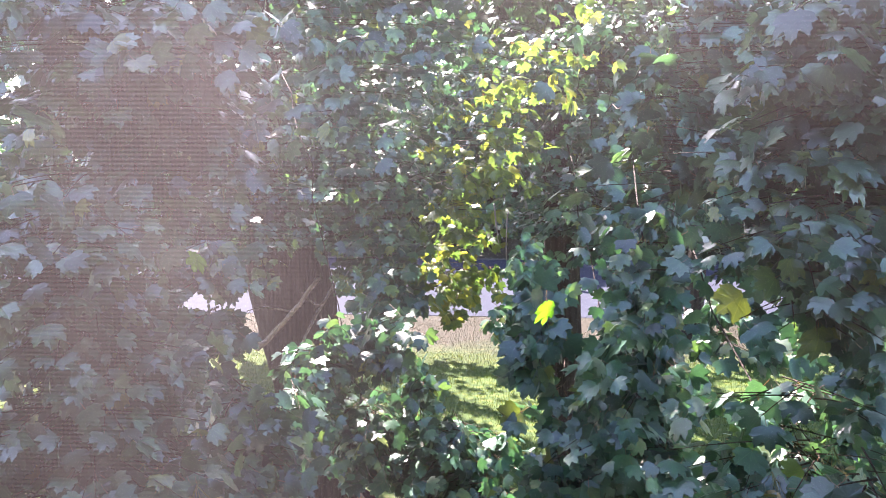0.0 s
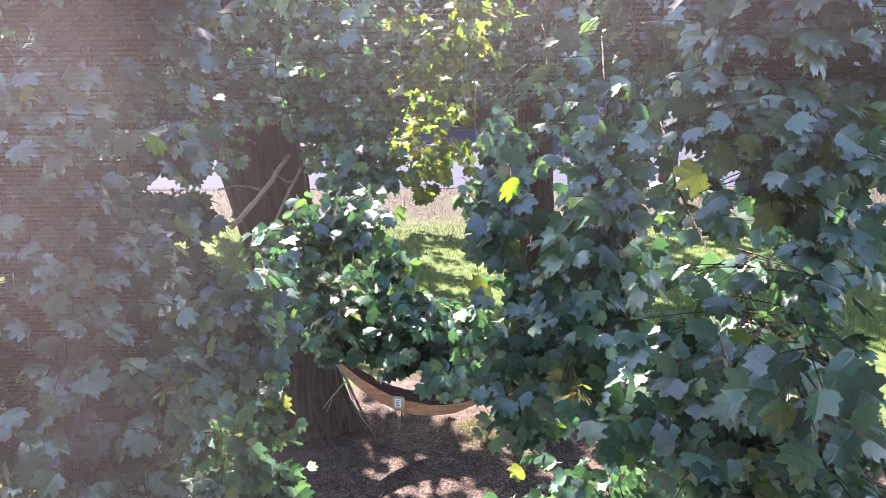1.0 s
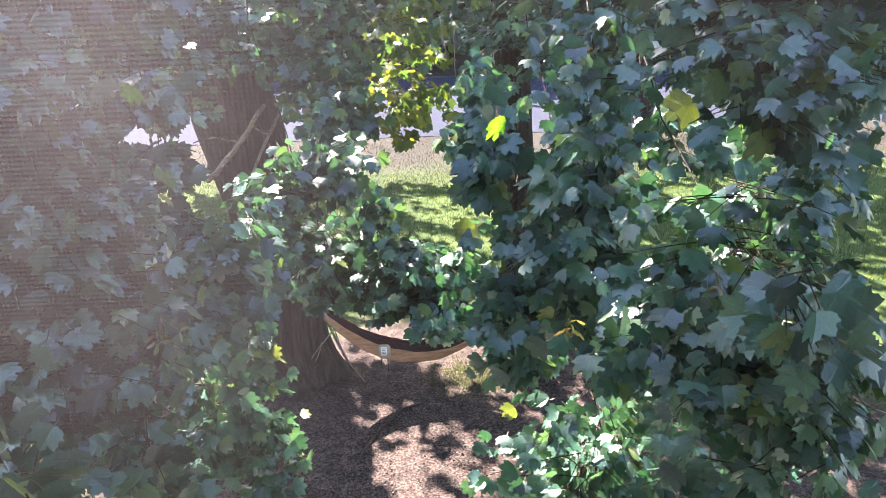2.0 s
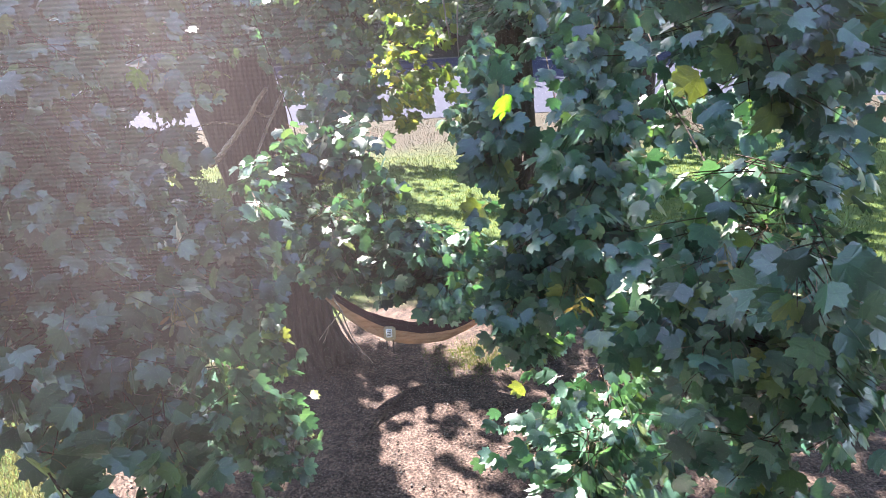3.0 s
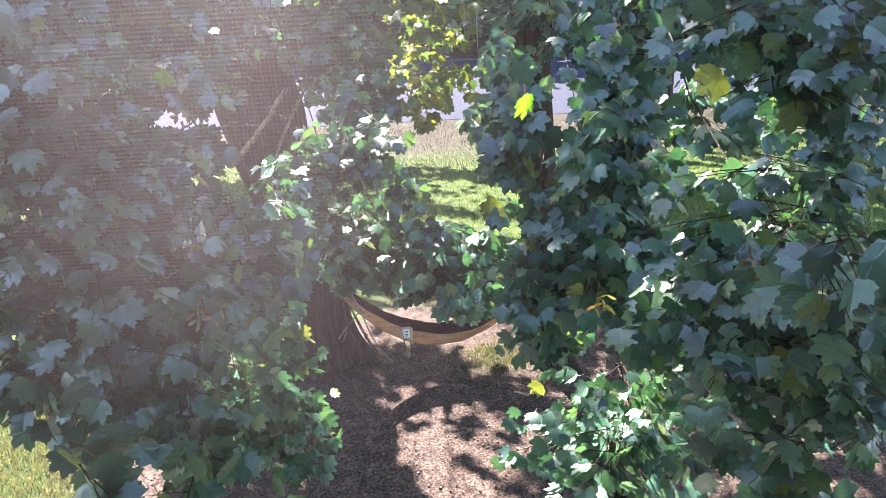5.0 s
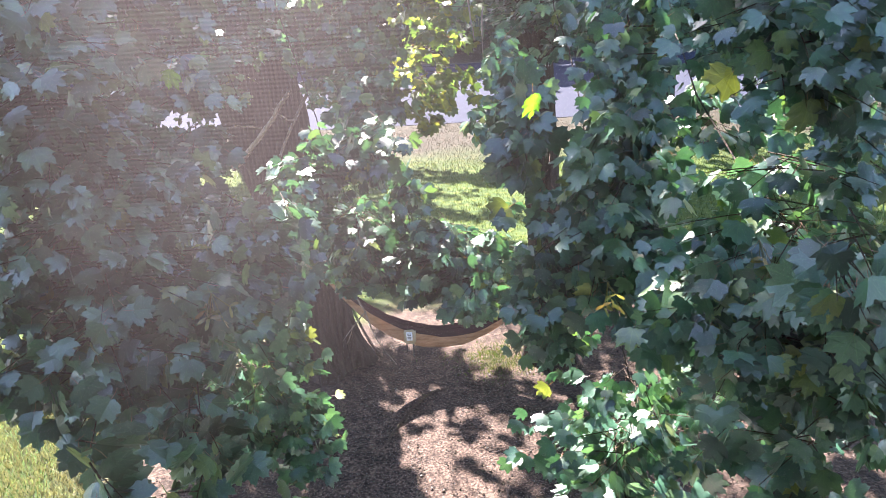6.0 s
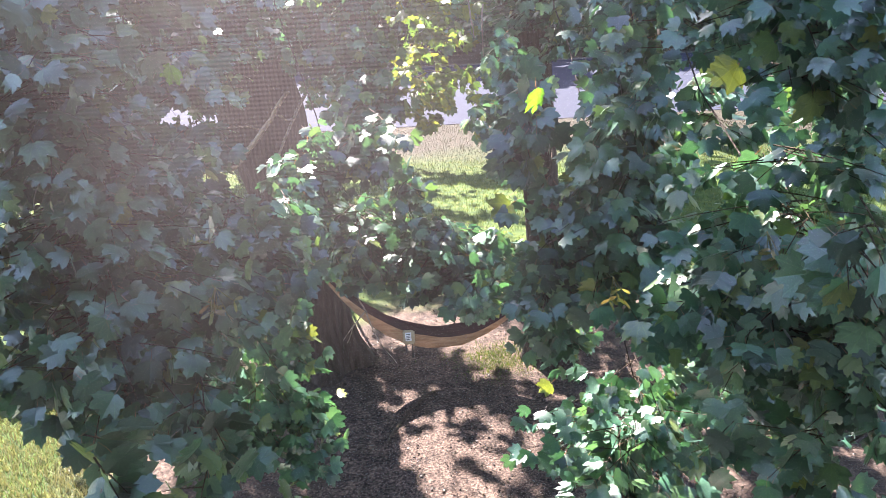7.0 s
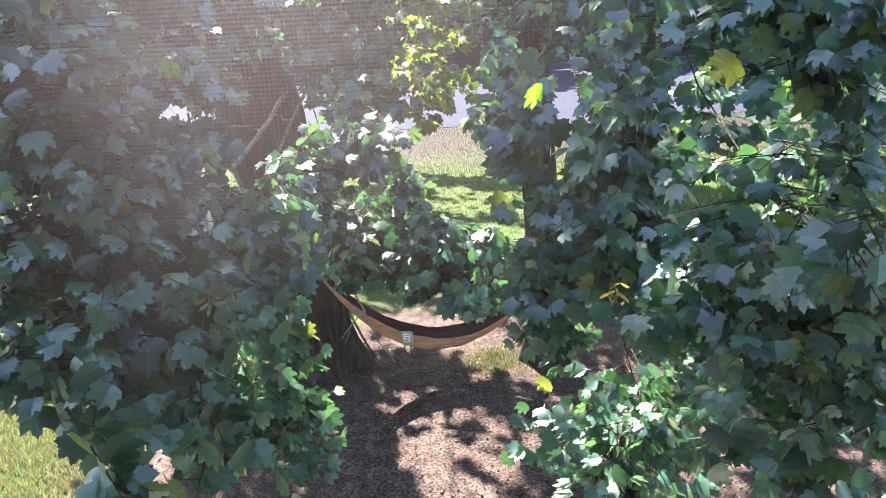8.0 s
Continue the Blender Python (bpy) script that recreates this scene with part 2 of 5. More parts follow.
def box(bm, lo, hi, bevel=0.0):
    r = bmesh.ops.create_cube(bm, size=1)
    lo, hi = Vector(lo), Vector(hi)
    for v in r["verts"]:
        v.co = Vector((lo[i] + (v.co[i] + 0.5) * (hi[i] - lo[i]) for i in range(3)))
    if bevel:
        edges = list({e for v in r["verts"] for e in v.link_edges})
        bmesh.ops.bevel(bm, geom=edges, offset=bevel, segments=2, affect="EDGES")


def tube(bm, points, radii, sides=8, wobble=0.0, seed=0):
    """A tapered tube along points, closed at its ends."""
    rings, rnd = [], random.Random(seed)
    pts = [Vector(p) for p in points]
    for i, p in enumerate(pts):
        way = (pts[min(i + 1, len(pts) - 1)] - pts[max(i - 1, 0)]).normalized()
        a = way.cross(Vector((0.31, 0.9, 0.2))).normalized()
        b = way.cross(a)
        ring = []
        for k in range(sides):
            w = 2 * math.pi * k / sides
            r = radii[i] * (1 + wobble * rnd.uniform(-1, 1))
            ring.append(bm.verts.new(p + (a * math.cos(w) + b * math.sin(w)) * r))
        rings.append(ring)
    for r0, r1 in zip(rings, rings[1:]):
        for k in range(sides):
            bm.faces.new((r0[k], r0[(k + 1) % sides], r1[(k + 1) % sides], r1[k]))
    bm.faces.new(rings[0][::-1])
    bm.faces.new(rings[-1])


def bezier(a, b, c, n):
    a, b, c = Vector(a), Vector(b), Vector(c)
    return [a * (1 - t) ** 2 + b * 2 * t * (1 - t) + c * t * t for t in (i / n for i in range(n + 1))]


# ---- maple leaves ----
HALF_LEAF = [(0.0, 1.0), (0.035, 0.92), (0.09, 0.86), (0.19, 0.83), (0.18, 0.74), (0.21, 0.65), (0.28, 0.62), (0.36, 0.67), (0.43, 0.75), (0.57, 0.79), (0.55, 0.68), (0.6, 0.58), (0.55, 0.5), (0.53, 0.43), (0.58, 0.38), (0.7, 0.33), (0.6, 0.24), (0.56, 0.12), (0.42, 0.04), (0.26, 0.02), (0.12, -0.06)]
HALF_SMALL = [(0.0, 1.0), (0.16, 0.83), (0.25, 0.62), (0.55, 0.79), (0.53, 0.45), (0.68, 0.32), (0.45, 0.05), (0.13, -0.05)]


def leaf_shape(half, fold, droop, curl):
    """Outline of one leaf, its stalk at the origin, its tip along y, folded along its midrib."""
    ring = [(x, y) for x, y in half] + [(0.0, 0.03)] + [(-x, y) for x, y in reversed(half[1:])]
    mid = [(0.0, 0.3), (0.0, 0.6)]

    def lift(x, y):
        return (x, y, fold * abs(x) - droop * y * y + curl * x * y - 0.35 * droop * abs(x) ** 2 * 2)

    verts = np.array([lift(x, y) for x, y in ring] + [lift(x, y) for x, y in mid])
    n, faces = len(ring), []
    for i in range(n):
        j = (i + 1) % n
        top = 0.5 * (ring[i][1] + ring[j][1]) > 0.55
        faces.append((j, i, n + (1 if top else 0)))
    # close the little triangles between the two middle points
    for i in range(n):
        j = (i + 1) % n
        k = (j + 1) % n
        first, second = 0.5 * (ring[i][1] + ring[j][1]) > 0.55, 0.5 * (ring[j][1] + ring[k][1]) > 0.55
        if first != second:
            faces.append((j, n + (1 if first else 0), n + (1 if second else 0)))
    if len(half) > 10:
        s = len(verts)
        verts = np.concatenate([verts, [(-0.012, 0.03, 0.004), (0.012, 0.03, 0.004), (0.009, -0.2, -0.03), (-0.009, -0.2, -0.03), (0.006, -0.45, 0.02), (-0.006, -0.45, 0.02)]])
        faces += [(s, s + 3, s + 2), (s, s + 2, s + 1), (s + 3, s + 5, s + 4), (s + 3, s + 4, s + 2)]
    return verts, np.array(faces)


FINE = [leaf_shape(HALF_LEAF, f, d, c) for f, d, c in ((0.2, 0.22, 0.05), (0.05, 0.34, -0.12), (0.32, 0.12, 0.1), (-0.06, 0.28, 0.2), (0.14, 0.45, -0.05))]
TINY = [leaf_shape([(0.0, 1.0), (0.2, 0.62), (0.52, 0.72), (0.6, 0.28), (0.2, 0.0)], f, d, c) for f, d, c in ((0.2, 0.22, 0.05), (0.02, 0.38, -0.12))]
COARSE = [leaf_shape(HALF_SMALL, f, d, c) for f, d, c in ((0.2, 0.22, 0.05), (0.02, 0.38, -0.12), (0.32, 0.1, 0.12))]


def unit(a):
    return a / np.maximum(np.linalg.norm(a, axis=-1, keepdims=True), 1e-9)


def leaf_turns(tips, normals):
    """Rotation matrices whose y is the leaf's tip and whose z its upper face."""
    y = unit(tips)
    z = unit(normals - (normals * y).sum(-1, keepdims=True) * y)
    x = np.cross(y, z)
    return np.stack([x, y, z], axis=-1)


def leaf_mesh(name, shapes, places, turns, sizes, mat, rng):
    """Many leaves as one mesh, each an island."""
    pick = rng.integers(0, len(shapes), len(places))
    vs, fs, base = [], [], 0
    for s, (verts, faces) in enumerate(shapes):
        w = np.nonzero(pick == s)[0]
        if not len(w):
            continue
        v = np.einsum("nij,vj->nvi", turns[w], verts) * sizes[w][:, None, None] + places[w][:, None, :]
        f = faces[None] + (base + np.arange(len(w)) * len(verts))[:, None, None]
        vs.append(v.reshape(-1, 3))
        fs.append(f.reshape(-1, 3))
        base += len(w) * len(verts)
    v, f = np.concatenate(vs), np.concatenate(fs)
    me = bpy.data.meshes.new(name)
    me.vertices.add(len(v))
    me.vertices.foreach_set("co", v.ravel())
    me.loops.add(f.size)
    me.loops.foreach_set("vertex_index", f.ravel())
    me.polygons.add(len(f))
    me.polygons.foreach_set("loop_start", np.arange(len(f)) * 3)
    me.polygons.foreach_set("loop_total", np.full(len(f), 3))
    me.update(calc_edges=True)
    blade = np.concatenate([np.tile(shapes[s][0][:, :2], ((pick == s).sum(), 1)) for s in range(len(shapes)) if (pick == s).any()])
    me.attributes.new("blade", "FLOAT2", "POINT").data.foreach_set("vector", blade.ravel())
    me.materials.append(mat)
    return me


def one_leaf_mesh(shape, size, mat):
    me = bpy.data.meshes.new("leaf")
    me.from_pydata((shape[0] * size).tolist(), [], shape[1].tolist())
    me.attributes.new("blade", "FLOAT2", "POINT").data.foreach_set("vector", shape[0][:, :2].ravel())
    me.materials.append(mat)
    return me


# openings in the upper crowns through which the sun comes down: a point below, the width there
GAPS = []


def gap(x, y, z, r):
    GAPS.append((np.array((x, y, z)), r))


ACROSS = [SUN_WAY.cross(Vector((1, 0, 0))).normalized()]
ACROSS.append(SUN_WAY.cross(ACROSS[0]))


def in_gap(p):
    """Which of the points lie in an opening, seen along the sun's rays."""
    s, flat = np.array(SUN_WAY), np.array(ACROSS).T
    out, k, q = np.zeros(len(p), bool), p @ s, p @ flat
    chance = np.random.default_rng(len(p)).uniform(size=(2, len(p)))
    for g, r in GAPS:
        d = q - g @ flat
        ragged = 0.85 + 0.4 * chance[0] if g[2] < 1 else 1.0
        inside = (k - g @ s > 0.4) & ((d * d).sum(1) < (r * ragged) ** 2)
        out |= inside & (chance[1] > 0.025) if g[2] < 1 else inside
    return out


# leaves that hang free of the rest, towards the house
FREE = [Vector(p) for p in ((0.766, 2.311, 4.636), (0.967, 2.114, 4.61), (0.255, 2.833, 4.545), (0.748, 1.482, 4.404), (0.807, 1.425, 4.208), (-1.169, 2.998, 4.695))]


def crowding(p):
    """Which of the points lie close before a free leaf."""
    out = np.zeros(len(p), bool)
    for f in FREE:
        way = np.array((Vector((-0.05, 0.2, 5.0)) - f).normalized())
        d = p - (np.array(f) - (0, 0, 0.04))
        k = d @ way
        out |= (k > -0.05) & (k < 1.2) & (np.linalg.norm(d - k[:, None] * way, axis=1) < 0.09)
    return out


class Tree:
    """Gathers what grows on one tree: limbs and twigs, leaves one by one, the joined rest."""

    def __init__(self, name, place, seed):
        self.root = new(name)
        self.root.location = place
        self.place = Vector(place)
        self.rng = np.random.default_rng(seed)
        self.single, self.many, self.far, self.small = [], [], [], []
        self.twigs = []

    def limb(self, start, bend, end, r0, r1):
        bm = bmesh.new()
        pts = bezier(start, bend, end, 14)
        rnd = random.Random(len(self.twigs) + int(start[2] * 100))
        pts = [p + Vector((rnd.gauss(0, 1), rnd.gauss(0, 1), rnd.gauss(0, 1))) * 0.02 for p in pts]
        tube(bm, [p - self.place for p in pts], [r0 + (r1 - r0) * (i / 14) ** 0.7 for i in range(15)], 8, 0.06, 3)
        part("limb", bm, bark, self.root)

    def bough(self, centre, radii, twigs, per_twig, size, face=(0, -0.55, 0.8), loose=0.55, near=False, sunny=False, coarse=False, heavy=0.5, stem=None):
        """Leafy sprays in an ellipsoid: twigs from a spine outwards, leaves on stalks along them."""
        c, r = np.array(centre, float), np.array(radii, float)
        rng = np.random.default_rng([int(abs(v) * 1000) for v in centre])
        inward = unit(np.array((self.place.x, self.place.y, c[2] + 0.8)) - c) if stem is None else unit(np.array(stem) - c)
        for _ in range(twigs):
            d = unit(rng.normal(size=3)) * rng.uniform(0.35, 1.0) ** 0.6
            if not coarse:
                # flat tiers of leaves, one above the other
                tiers = max(2, round(2 * r[2] / 0.15))
                d[2] = (2 * math.floor((d[2] + 1) * 0.4999 * tiers) + 1) / tiers - 1 + rng.normal() * 0.03 / r[2]
            end = c + d * r
            root = c + inward * r * rng.uniform(-0.35, 0.8)
            if not coarse:
                root[2] = end[2] + rng.uniform(0.0, 0.09)
            reach = np.linalg.norm(end - root)
            keep = min(1.0, 0.75 / max(reach, 1e-6))
            root = end + (root - end) * keep
            mid = 0.5 * (root + end) + np.array((0, 0, (0.12 if coarse else 0.05) * reach * keep))
            self.twigs.append((root, mid, end, coarse))
            n = per_twig
            t = rng.uniform(0.15, 1.0, n)
            t[0] = 1.0
            p = (1 - t)[:, None] ** 2 * root + 2 * (t * (1 - t))[:, None] * mid + t[:, None] ** 2 * end
            along = unit(end - root)
            side = unit(np.cross(along, (0, 0, 1.0)) + 1e-6)
            sgn = np.where(np.arange(n) % 2, 1.0, -1.0)[:, None]
            tip = along * rng.uniform(0.1, 1.0, (n, 1)) + side * sgn * rng.uniform(0.3, 1.1, (n, 1)) + np.array((0, 0, -heavy)) + rng.normal(size=(n, 3)) * 0.3
            tip = unit(tip)
            p = p + tip * rng.uniform(0.02, 0.07, (n, 1))
            nor = unit(np.array(face)) + rng.normal(size=3) * loose * 0.6 + rng.normal(size=(n, 3)) * loose * 0.75
            s = size * np.clip(rng.normal(1.0, 0.18, n), 0.55, 1.3)
            turns = leaf_turns(tip, nor)
            where = self.single if near else self.far if sunny else self.small if coarse else self.many
            where.extend(zip(p, turns, s))

    def grow(self, label, category="tree"):
        tagged(self.root, label, category)
        o = np.array(self.place)
        # twigs, joined
        shut = in_gap(np.array([t[1] for t in self.twigs])) | in_gap(np.array([t[2] for t in self.twigs]))
        for coarse, name in ((False, "twigs"), (True, "upper_twigs")):
            vs, fs = [], []
            b = 0
            for (root, mid, end, c), cut in zip(self.twigs, shut):
                if c != coarse or cut:
                    continue
                pts = [(1 - t) ** 2 * root + 2 * t * (1 - t) * mid + t * t * end for t in ((0, 0.5, 1) if c else (0, 0.25, 0.5, 0.75, 1))]
                way = unit(end - root)
                u = unit(np.cross(way, (0.3, 0.2, 1.0)))
                w = np.cross(way, u)
                rr = np.linspace(0.003, 0.0011, len(pts)) * (1.6 if c else 1)
                for p, q in zip(pts, rr):
                    vs.append(np.array([p + (u * math.cos(a) + w * math.sin(a)) * q for a in (0, 2.094, 4.189)]) - o)
                for i in range(len(pts) - 1):
                    for k in range(3):
                        a, e = b + i * 3 + k, b + i * 3 + (k + 1) % 3
                        fs.append((a, e, e + 3, a + 3))
                b += 3 * len(pts)
            if vs:
                me = bpy.data.meshes.new(name)
                me.from_pydata(np.concatenate(vs).tolist(), [], fs)
                me.materials.append(twig_bark)
                ob = new(name, me)
                ob.parent = self.root
                tagged(ob, kind="stuff")
        # the three hundred leaves nearest the house, one by one
        centres = np.array([q[0] + q[1][:, 1] * 0.45 * q[2] for q in self.single]).reshape(-1, 3)
        lit = in_gap(centres) | crowding(centres)
        near = sorted((q for q, g in zip(self.single, lit) if not g), key=lambda q: q[0][1])
        shapes = []
        for shape in FINE:
            shapes.append(one_leaf_mesh(shape, 1.0, leaf_one))
        for i, (p, turn, s) in enumerate(near[:300]):
            ob = new("leaf", shapes[i % len(shapes)])
            ob.parent = self.root
            ob.matrix_basis = Matrix.Translation(Vector(p - o)) @ Matrix(turn.tolist()).to_4x4() @ Matrix.Diagonal((s, s, s, 1))
        for rest, shp, mat, name in ((near[300:] + self.many, FINE, leaf_many, "foliage"), (self.far, FINE, leaf_sunlit, "sunny_foliage"), (self.small, COARSE, leaf_many, "upper_foliage")):
            if not rest:
                continue
            p, turns, s = (np.array([q[k] for q in rest]) for k in range(3))
            centres = p + turns[:, :, 1] * (0.45 * s)[:, None]
            ok = ~(in_gap(centres) | crowding(centres))
            p, turns, s = p[ok], turns[ok], s[ok]
            ob = new(name, leaf_mesh(name, shp, p - o, turns, s, mat, self.rng))
            ob.parent = self.root
            tagged(ob, kind="stuff")
        return self.root


def trunk_mesh(name, tree, points, radii, flare, seed, sides=40):
    """A furrowed trunk: ridged bark in the outline, a spreading foot."""
    bm, rings = bmesh.new(), []
    pts = []
    for i in range(len(points) - 1):
        a, b = Vector(points[i]), Vector(points[i + 1])
        for k in range(12):
            t = k / 12
            pts.append((a.lerp(b, t), radii[i] + (radii[i + 1] - radii[i]) * t))
    pts.append((Vector(points[-1]), radii[-1]))
    for p, r in pts:
        ring = []
        for k in range(sides * 3):
            w = 2 * math.pi * k / (sides * 3)
            low = max(0.0, 1 - p.z / 0.9) ** 2
            q = Vector((math.cos(w), math.sin(w), 0))
            ridge = noise.noise(Vector((q.x * 7, q.y * 7, p.z * 0.9 + seed))) * 0.05 + (abs(noise.noise(Vector((q.x * 13, q.y * 13, p.z * 1.3 + seed)))) - 0.25) * 0.11
            buttress = 1 + flare * low * (1 + 0.55 * math.sin(5 * w + seed))
            ring.append(bm.verts.new(p - tree.place + q * r * buttress * (1 + ridge)))
        rings.append(ring)
    n = sides * 3
    for r0, r1 in zip(rings, rings[1:]):
        for k in range(n):
            bm.faces.new((r0[k], r0[(k + 1) % n], r1[(k + 1) % n], r1[k]))
    bm.faces.new(rings[-1])
    return part(name, bm, bark, tree.root)


# ---- ground, road ----
def ground_sheet():
    bm = bmesh.new()

    def line(lo, hi, near_lo, near_hi, step):
        xs = [lo, lo / 3, lo / 12] if lo < -100 else [lo]
        v = near_lo
        while v <= near_hi + 1e-6:
            xs.append(v)
            v += step
        return xs + [hi / 12, hi / 3, hi]

    xs, ys = line(-1500, 1500, -14, 18, 0.25), line(-1500, 1500, -8, 24, 0.25)
    grid = [[bm.verts.new((x, y, 0.05 * noise.noise(Vector((x * 0.5, y * 0.5, 3))) + 0.018 * noise.noise(Vector((x * 2.1, y * 2.1, 7))) if -13 < x < 17 and 2 < y < 23 else 0.0)) for x in xs] for y in ys]
    for j in range(len(ys) - 1):
        for i in range(len(xs) - 1):
            bm.faces.new((grid[j][i], grid[j][i + 1], grid[j + 1][i + 1], grid[j + 1][i]))
    return tagged(finish("ground", bm, soil_mat), "bare litter-strewn soil under maples, lawn beyond", "ground", kind="structure")


ground_sheet()
bm = bmesh.new()
box(bm, (-300, 25.0, -0.2), (300, 40.0, 0.012))
tagged(finish("road", bm, asphalt, smooth=False), "pale grey asphalt road in full sun", "road", kind="structure")
for y in (40.15,):
    bm = bmesh.new()
    box(bm, (-300, y - 0.15, -0.2), (300, y + 0.15, 0.04), 0.01)
    tagged(finish("kerb", bm, kerb_mat, smooth=False), "worn grey concrete kerb along the road", "kerb", kind="structure")

# ---- house: the wall with its window, the room behind the camera ----
WX0, WX1, WZ0, WZ1 = -0.62, 0.5, 4.2, 5.75
for name, lo, hi in (("wall_window_left", (-5, 0.1, 0), (WX0, 0.3, 6.1)), ("wall_window_right", (WX1, 0.1, 0), (5, 0.3, 6.1)),
                     ("wall_window_below", (WX0, 0.1, 0), (WX1, 0.3, WZ0)), ("wall_window_above", (WX0, 0.1, WZ1), (WX1, 0.3, 6.1))):
    bm = bmesh.new()
    box(bm, lo, hi)
    tagged(finish(name, bm, siding, smooth=False), "pale painted outer wall of the house", "wall", kind="structure")
for name, lo, hi in (("wall_back", (-5, -4.2, 0), (5, -4.0, 6.1)), ("wall_side_left", (-5.2, -4.2, 0), (-5, 0.3, 6.1)), ("wall_side_right", (5, -4.2, 0), (5.2, 0.3, 6.1))):
    bm = bmesh.new()
    box(bm, lo, hi)
    tagged(finish(name, bm, plaster, smooth=False), "plain pale plaster wall of the room", "wall", kind="structure")
bm = bmesh.new()
box(bm, (-5, -4.0, 3.2), (5, 0.1, 3.4))
tagged(finish("floor", bm, boards, smooth=False), "brown wooden floor boards of the upper room", "floor", kind="structure")
bm = bmesh.new()
# runs on past the wall as an unseen eave, added to dim the screen
box(bm, (-5.2, -4.2, 6.1), (5.2, 1.05, 6.25))
tagged(finish("ceiling", bm, plaster, smooth=False), "plain pale plaster ceiling, with an added eave that shades the screen", "ceiling", kind="structure")
window = tagged(new("window_1"), "open white sash window with an insect screen", "window", kind="structure")
window.location = (0, 0.2, WZ0)
for name, lo, hi in (("window_sill", (WX0, 0.08, WZ0), (WX1, 0.36, WZ0 + 0.04)), ("window_frame", (WX0, 0.12, WZ0 + 0.04), (WX0 + 0.05, 0.26, WZ1)),
                     ("window_frame", (WX1 - 0.05, 0.12, WZ0 + 0.04), (WX1, 0.26, WZ1)), ("window_frame", (WX0 + 0.05, 0.12, WZ1 - 0.05), (WX1 - 0.05, 0.26, WZ1))):
    bm = bmesh.new()
    box(bm, [a - b for a, b in zip(lo, window.location)], [a - b for a, b in zip(hi, window.location)], 0.006)
    part(name, bm, white_frame, window, smooth=False)
bm = bmesh.new()
x0, x1, z0, z1 = WX0 + 0.05, WX1 - 0.05, 0.04, WZ1 - WZ0 - 0.05
bm.faces.new([bm.verts.new(v) for v in ((x0, -0.03, z0), (x1, -0.03, z0), (x1, -0.03, z1), (x0, -0.03, z1))])
part("insect_screen", bm, screen_mat, window, "fine pale insect screen, bright where the sun strikes it", smooth=False)

# ---- trees ----
for x, z, r in ((-0.125, 5.055, 0.135), (-0.22, 5.015, 0.12), (0.07, 5.19, 0.14), (0.15, 5.17, 0.14), (-0.26, 4.78, 0.09)):
    gap(x, 0.17, z, r)  # over the insect screen
gap(-0.72, 4.48, 4.18, 0.14)  # over the spray
gap(-0.32, 4.50, 4.12, 0.12)  # over the spray
gap(-0.82, 3.24, 3.87, 0.23)  # over the ring
gap(-0.78, 3.09, 3.74, 0.16)  # over the ring
gap(-0.86, 3.28, 4.03, 0.17)  # over the ring
gap(0.40, 3.27, 3.33, 0.2)  # over the spray
for x, y, z, r in ((-0.78, 3.95, 3.72, 0.3), (-0.4, 4.1, 3.48, 0.34), (0.05, 4.1, 3.55, 0.28), (-0.86, 3.6, 3.95, 0.26), (0.3, 4.0, 3.95, 0.2)):
    gap(x, y, z, r)  # over the middle of the spray
gap(-0.43, 3.98, 4.11, 0.29)  # over the centre spray
gap(-0.68, 4.07, 4.14, 0.18)  # over the centre spray
gap(-0.32, 4.02, 3.83, 0.18)  # over the centre spray
gap(-0.85, 3.72, 3.74, 0.26)  # over the centre spray
gap(-0.64, 4.04, 3.49, 0.52)  # over the centre spray
gap(-0.83, 3.79, 3.94, 0.36)  # over the centre spray
gap(-0.12, 4.10, 3.40, 0.33)  # over the centre spray
gap(0.25, 3.97, 4.08, 0.23)  # over the centre spray
gap(-0.19, 6.84, 4.20, 0.4)  # over the sunny spray
gap(0.02, 6.86, 4.43, 0.35)  # over the sunny spray
gap(0.64, 3.03, 3.17, 0.44)  # over the pale low spray
gap(0.43, 3.20, 3.21, 0.26)  # over the pale low spray
gap(0.68, 2.74, 2.94, 0.39)  # over the pale low spray
gap(-1.08, 3.43, 2.94, 0.37)  # over the hanging curtain
gap(1.2, 2.2, 4.28, 0.27)  # over the right spray
gap(0.95, 1.95, 4.15, 0.20)  # over the right spray
gap(-4.95, 7.08, 0.00, 0.7)  # over the grass
gap(0.45, 9.05, 0.00, 0.4)  # over the grass tuft
gap(-3.55, 6.87, 0.00, 0.5)  # over the soil patch
gap(0.03, 16.83, 0.00, 0.8)  # over the lawn
gap(1.14, 16.18, 0.00, 0.8)  # over the lawn
gap(9.63, 23.44, 0.00, 0.7)  # over the verge
gap(1.00, 19.85, 0.00, 0.4)  # over the lawn
gap(5.96, 17.14, 0.00, 0.5)  # over the lawn
gap(9.44, 20.61, 0.00, 0.6)  # over the lawn
gap(-7.75, 14.94, 0.00, 0.8)  # over the lawn
gap(0.25, 2.82, 4.48, 0.13)  # over the lime leaf
dapple = random.Random(14)
for x, y, r in ((-0.3, 6.45, 0.3), (0.1, 6.1, 0.34), (0.35, 6.6, 0.24), (-0.55, 6.9, 0.2), (-0.2, 5.8, 0.34), (0.45, 5.8, 0.3), (-0.72, 7.3, 0.16), (0.3, 7.3, 0.17)):
    gap(x, y, 0, r)  # bright soil between the shadows
for _ in range(30):
    y = dapple.uniform(6.8, 8.25)
    gap(dapple.uniform(-0.96 + (7.5 - y) / 3, 0.75), y, 0, dapple.uniform(0.1, 0.17))  # dapples on the soil
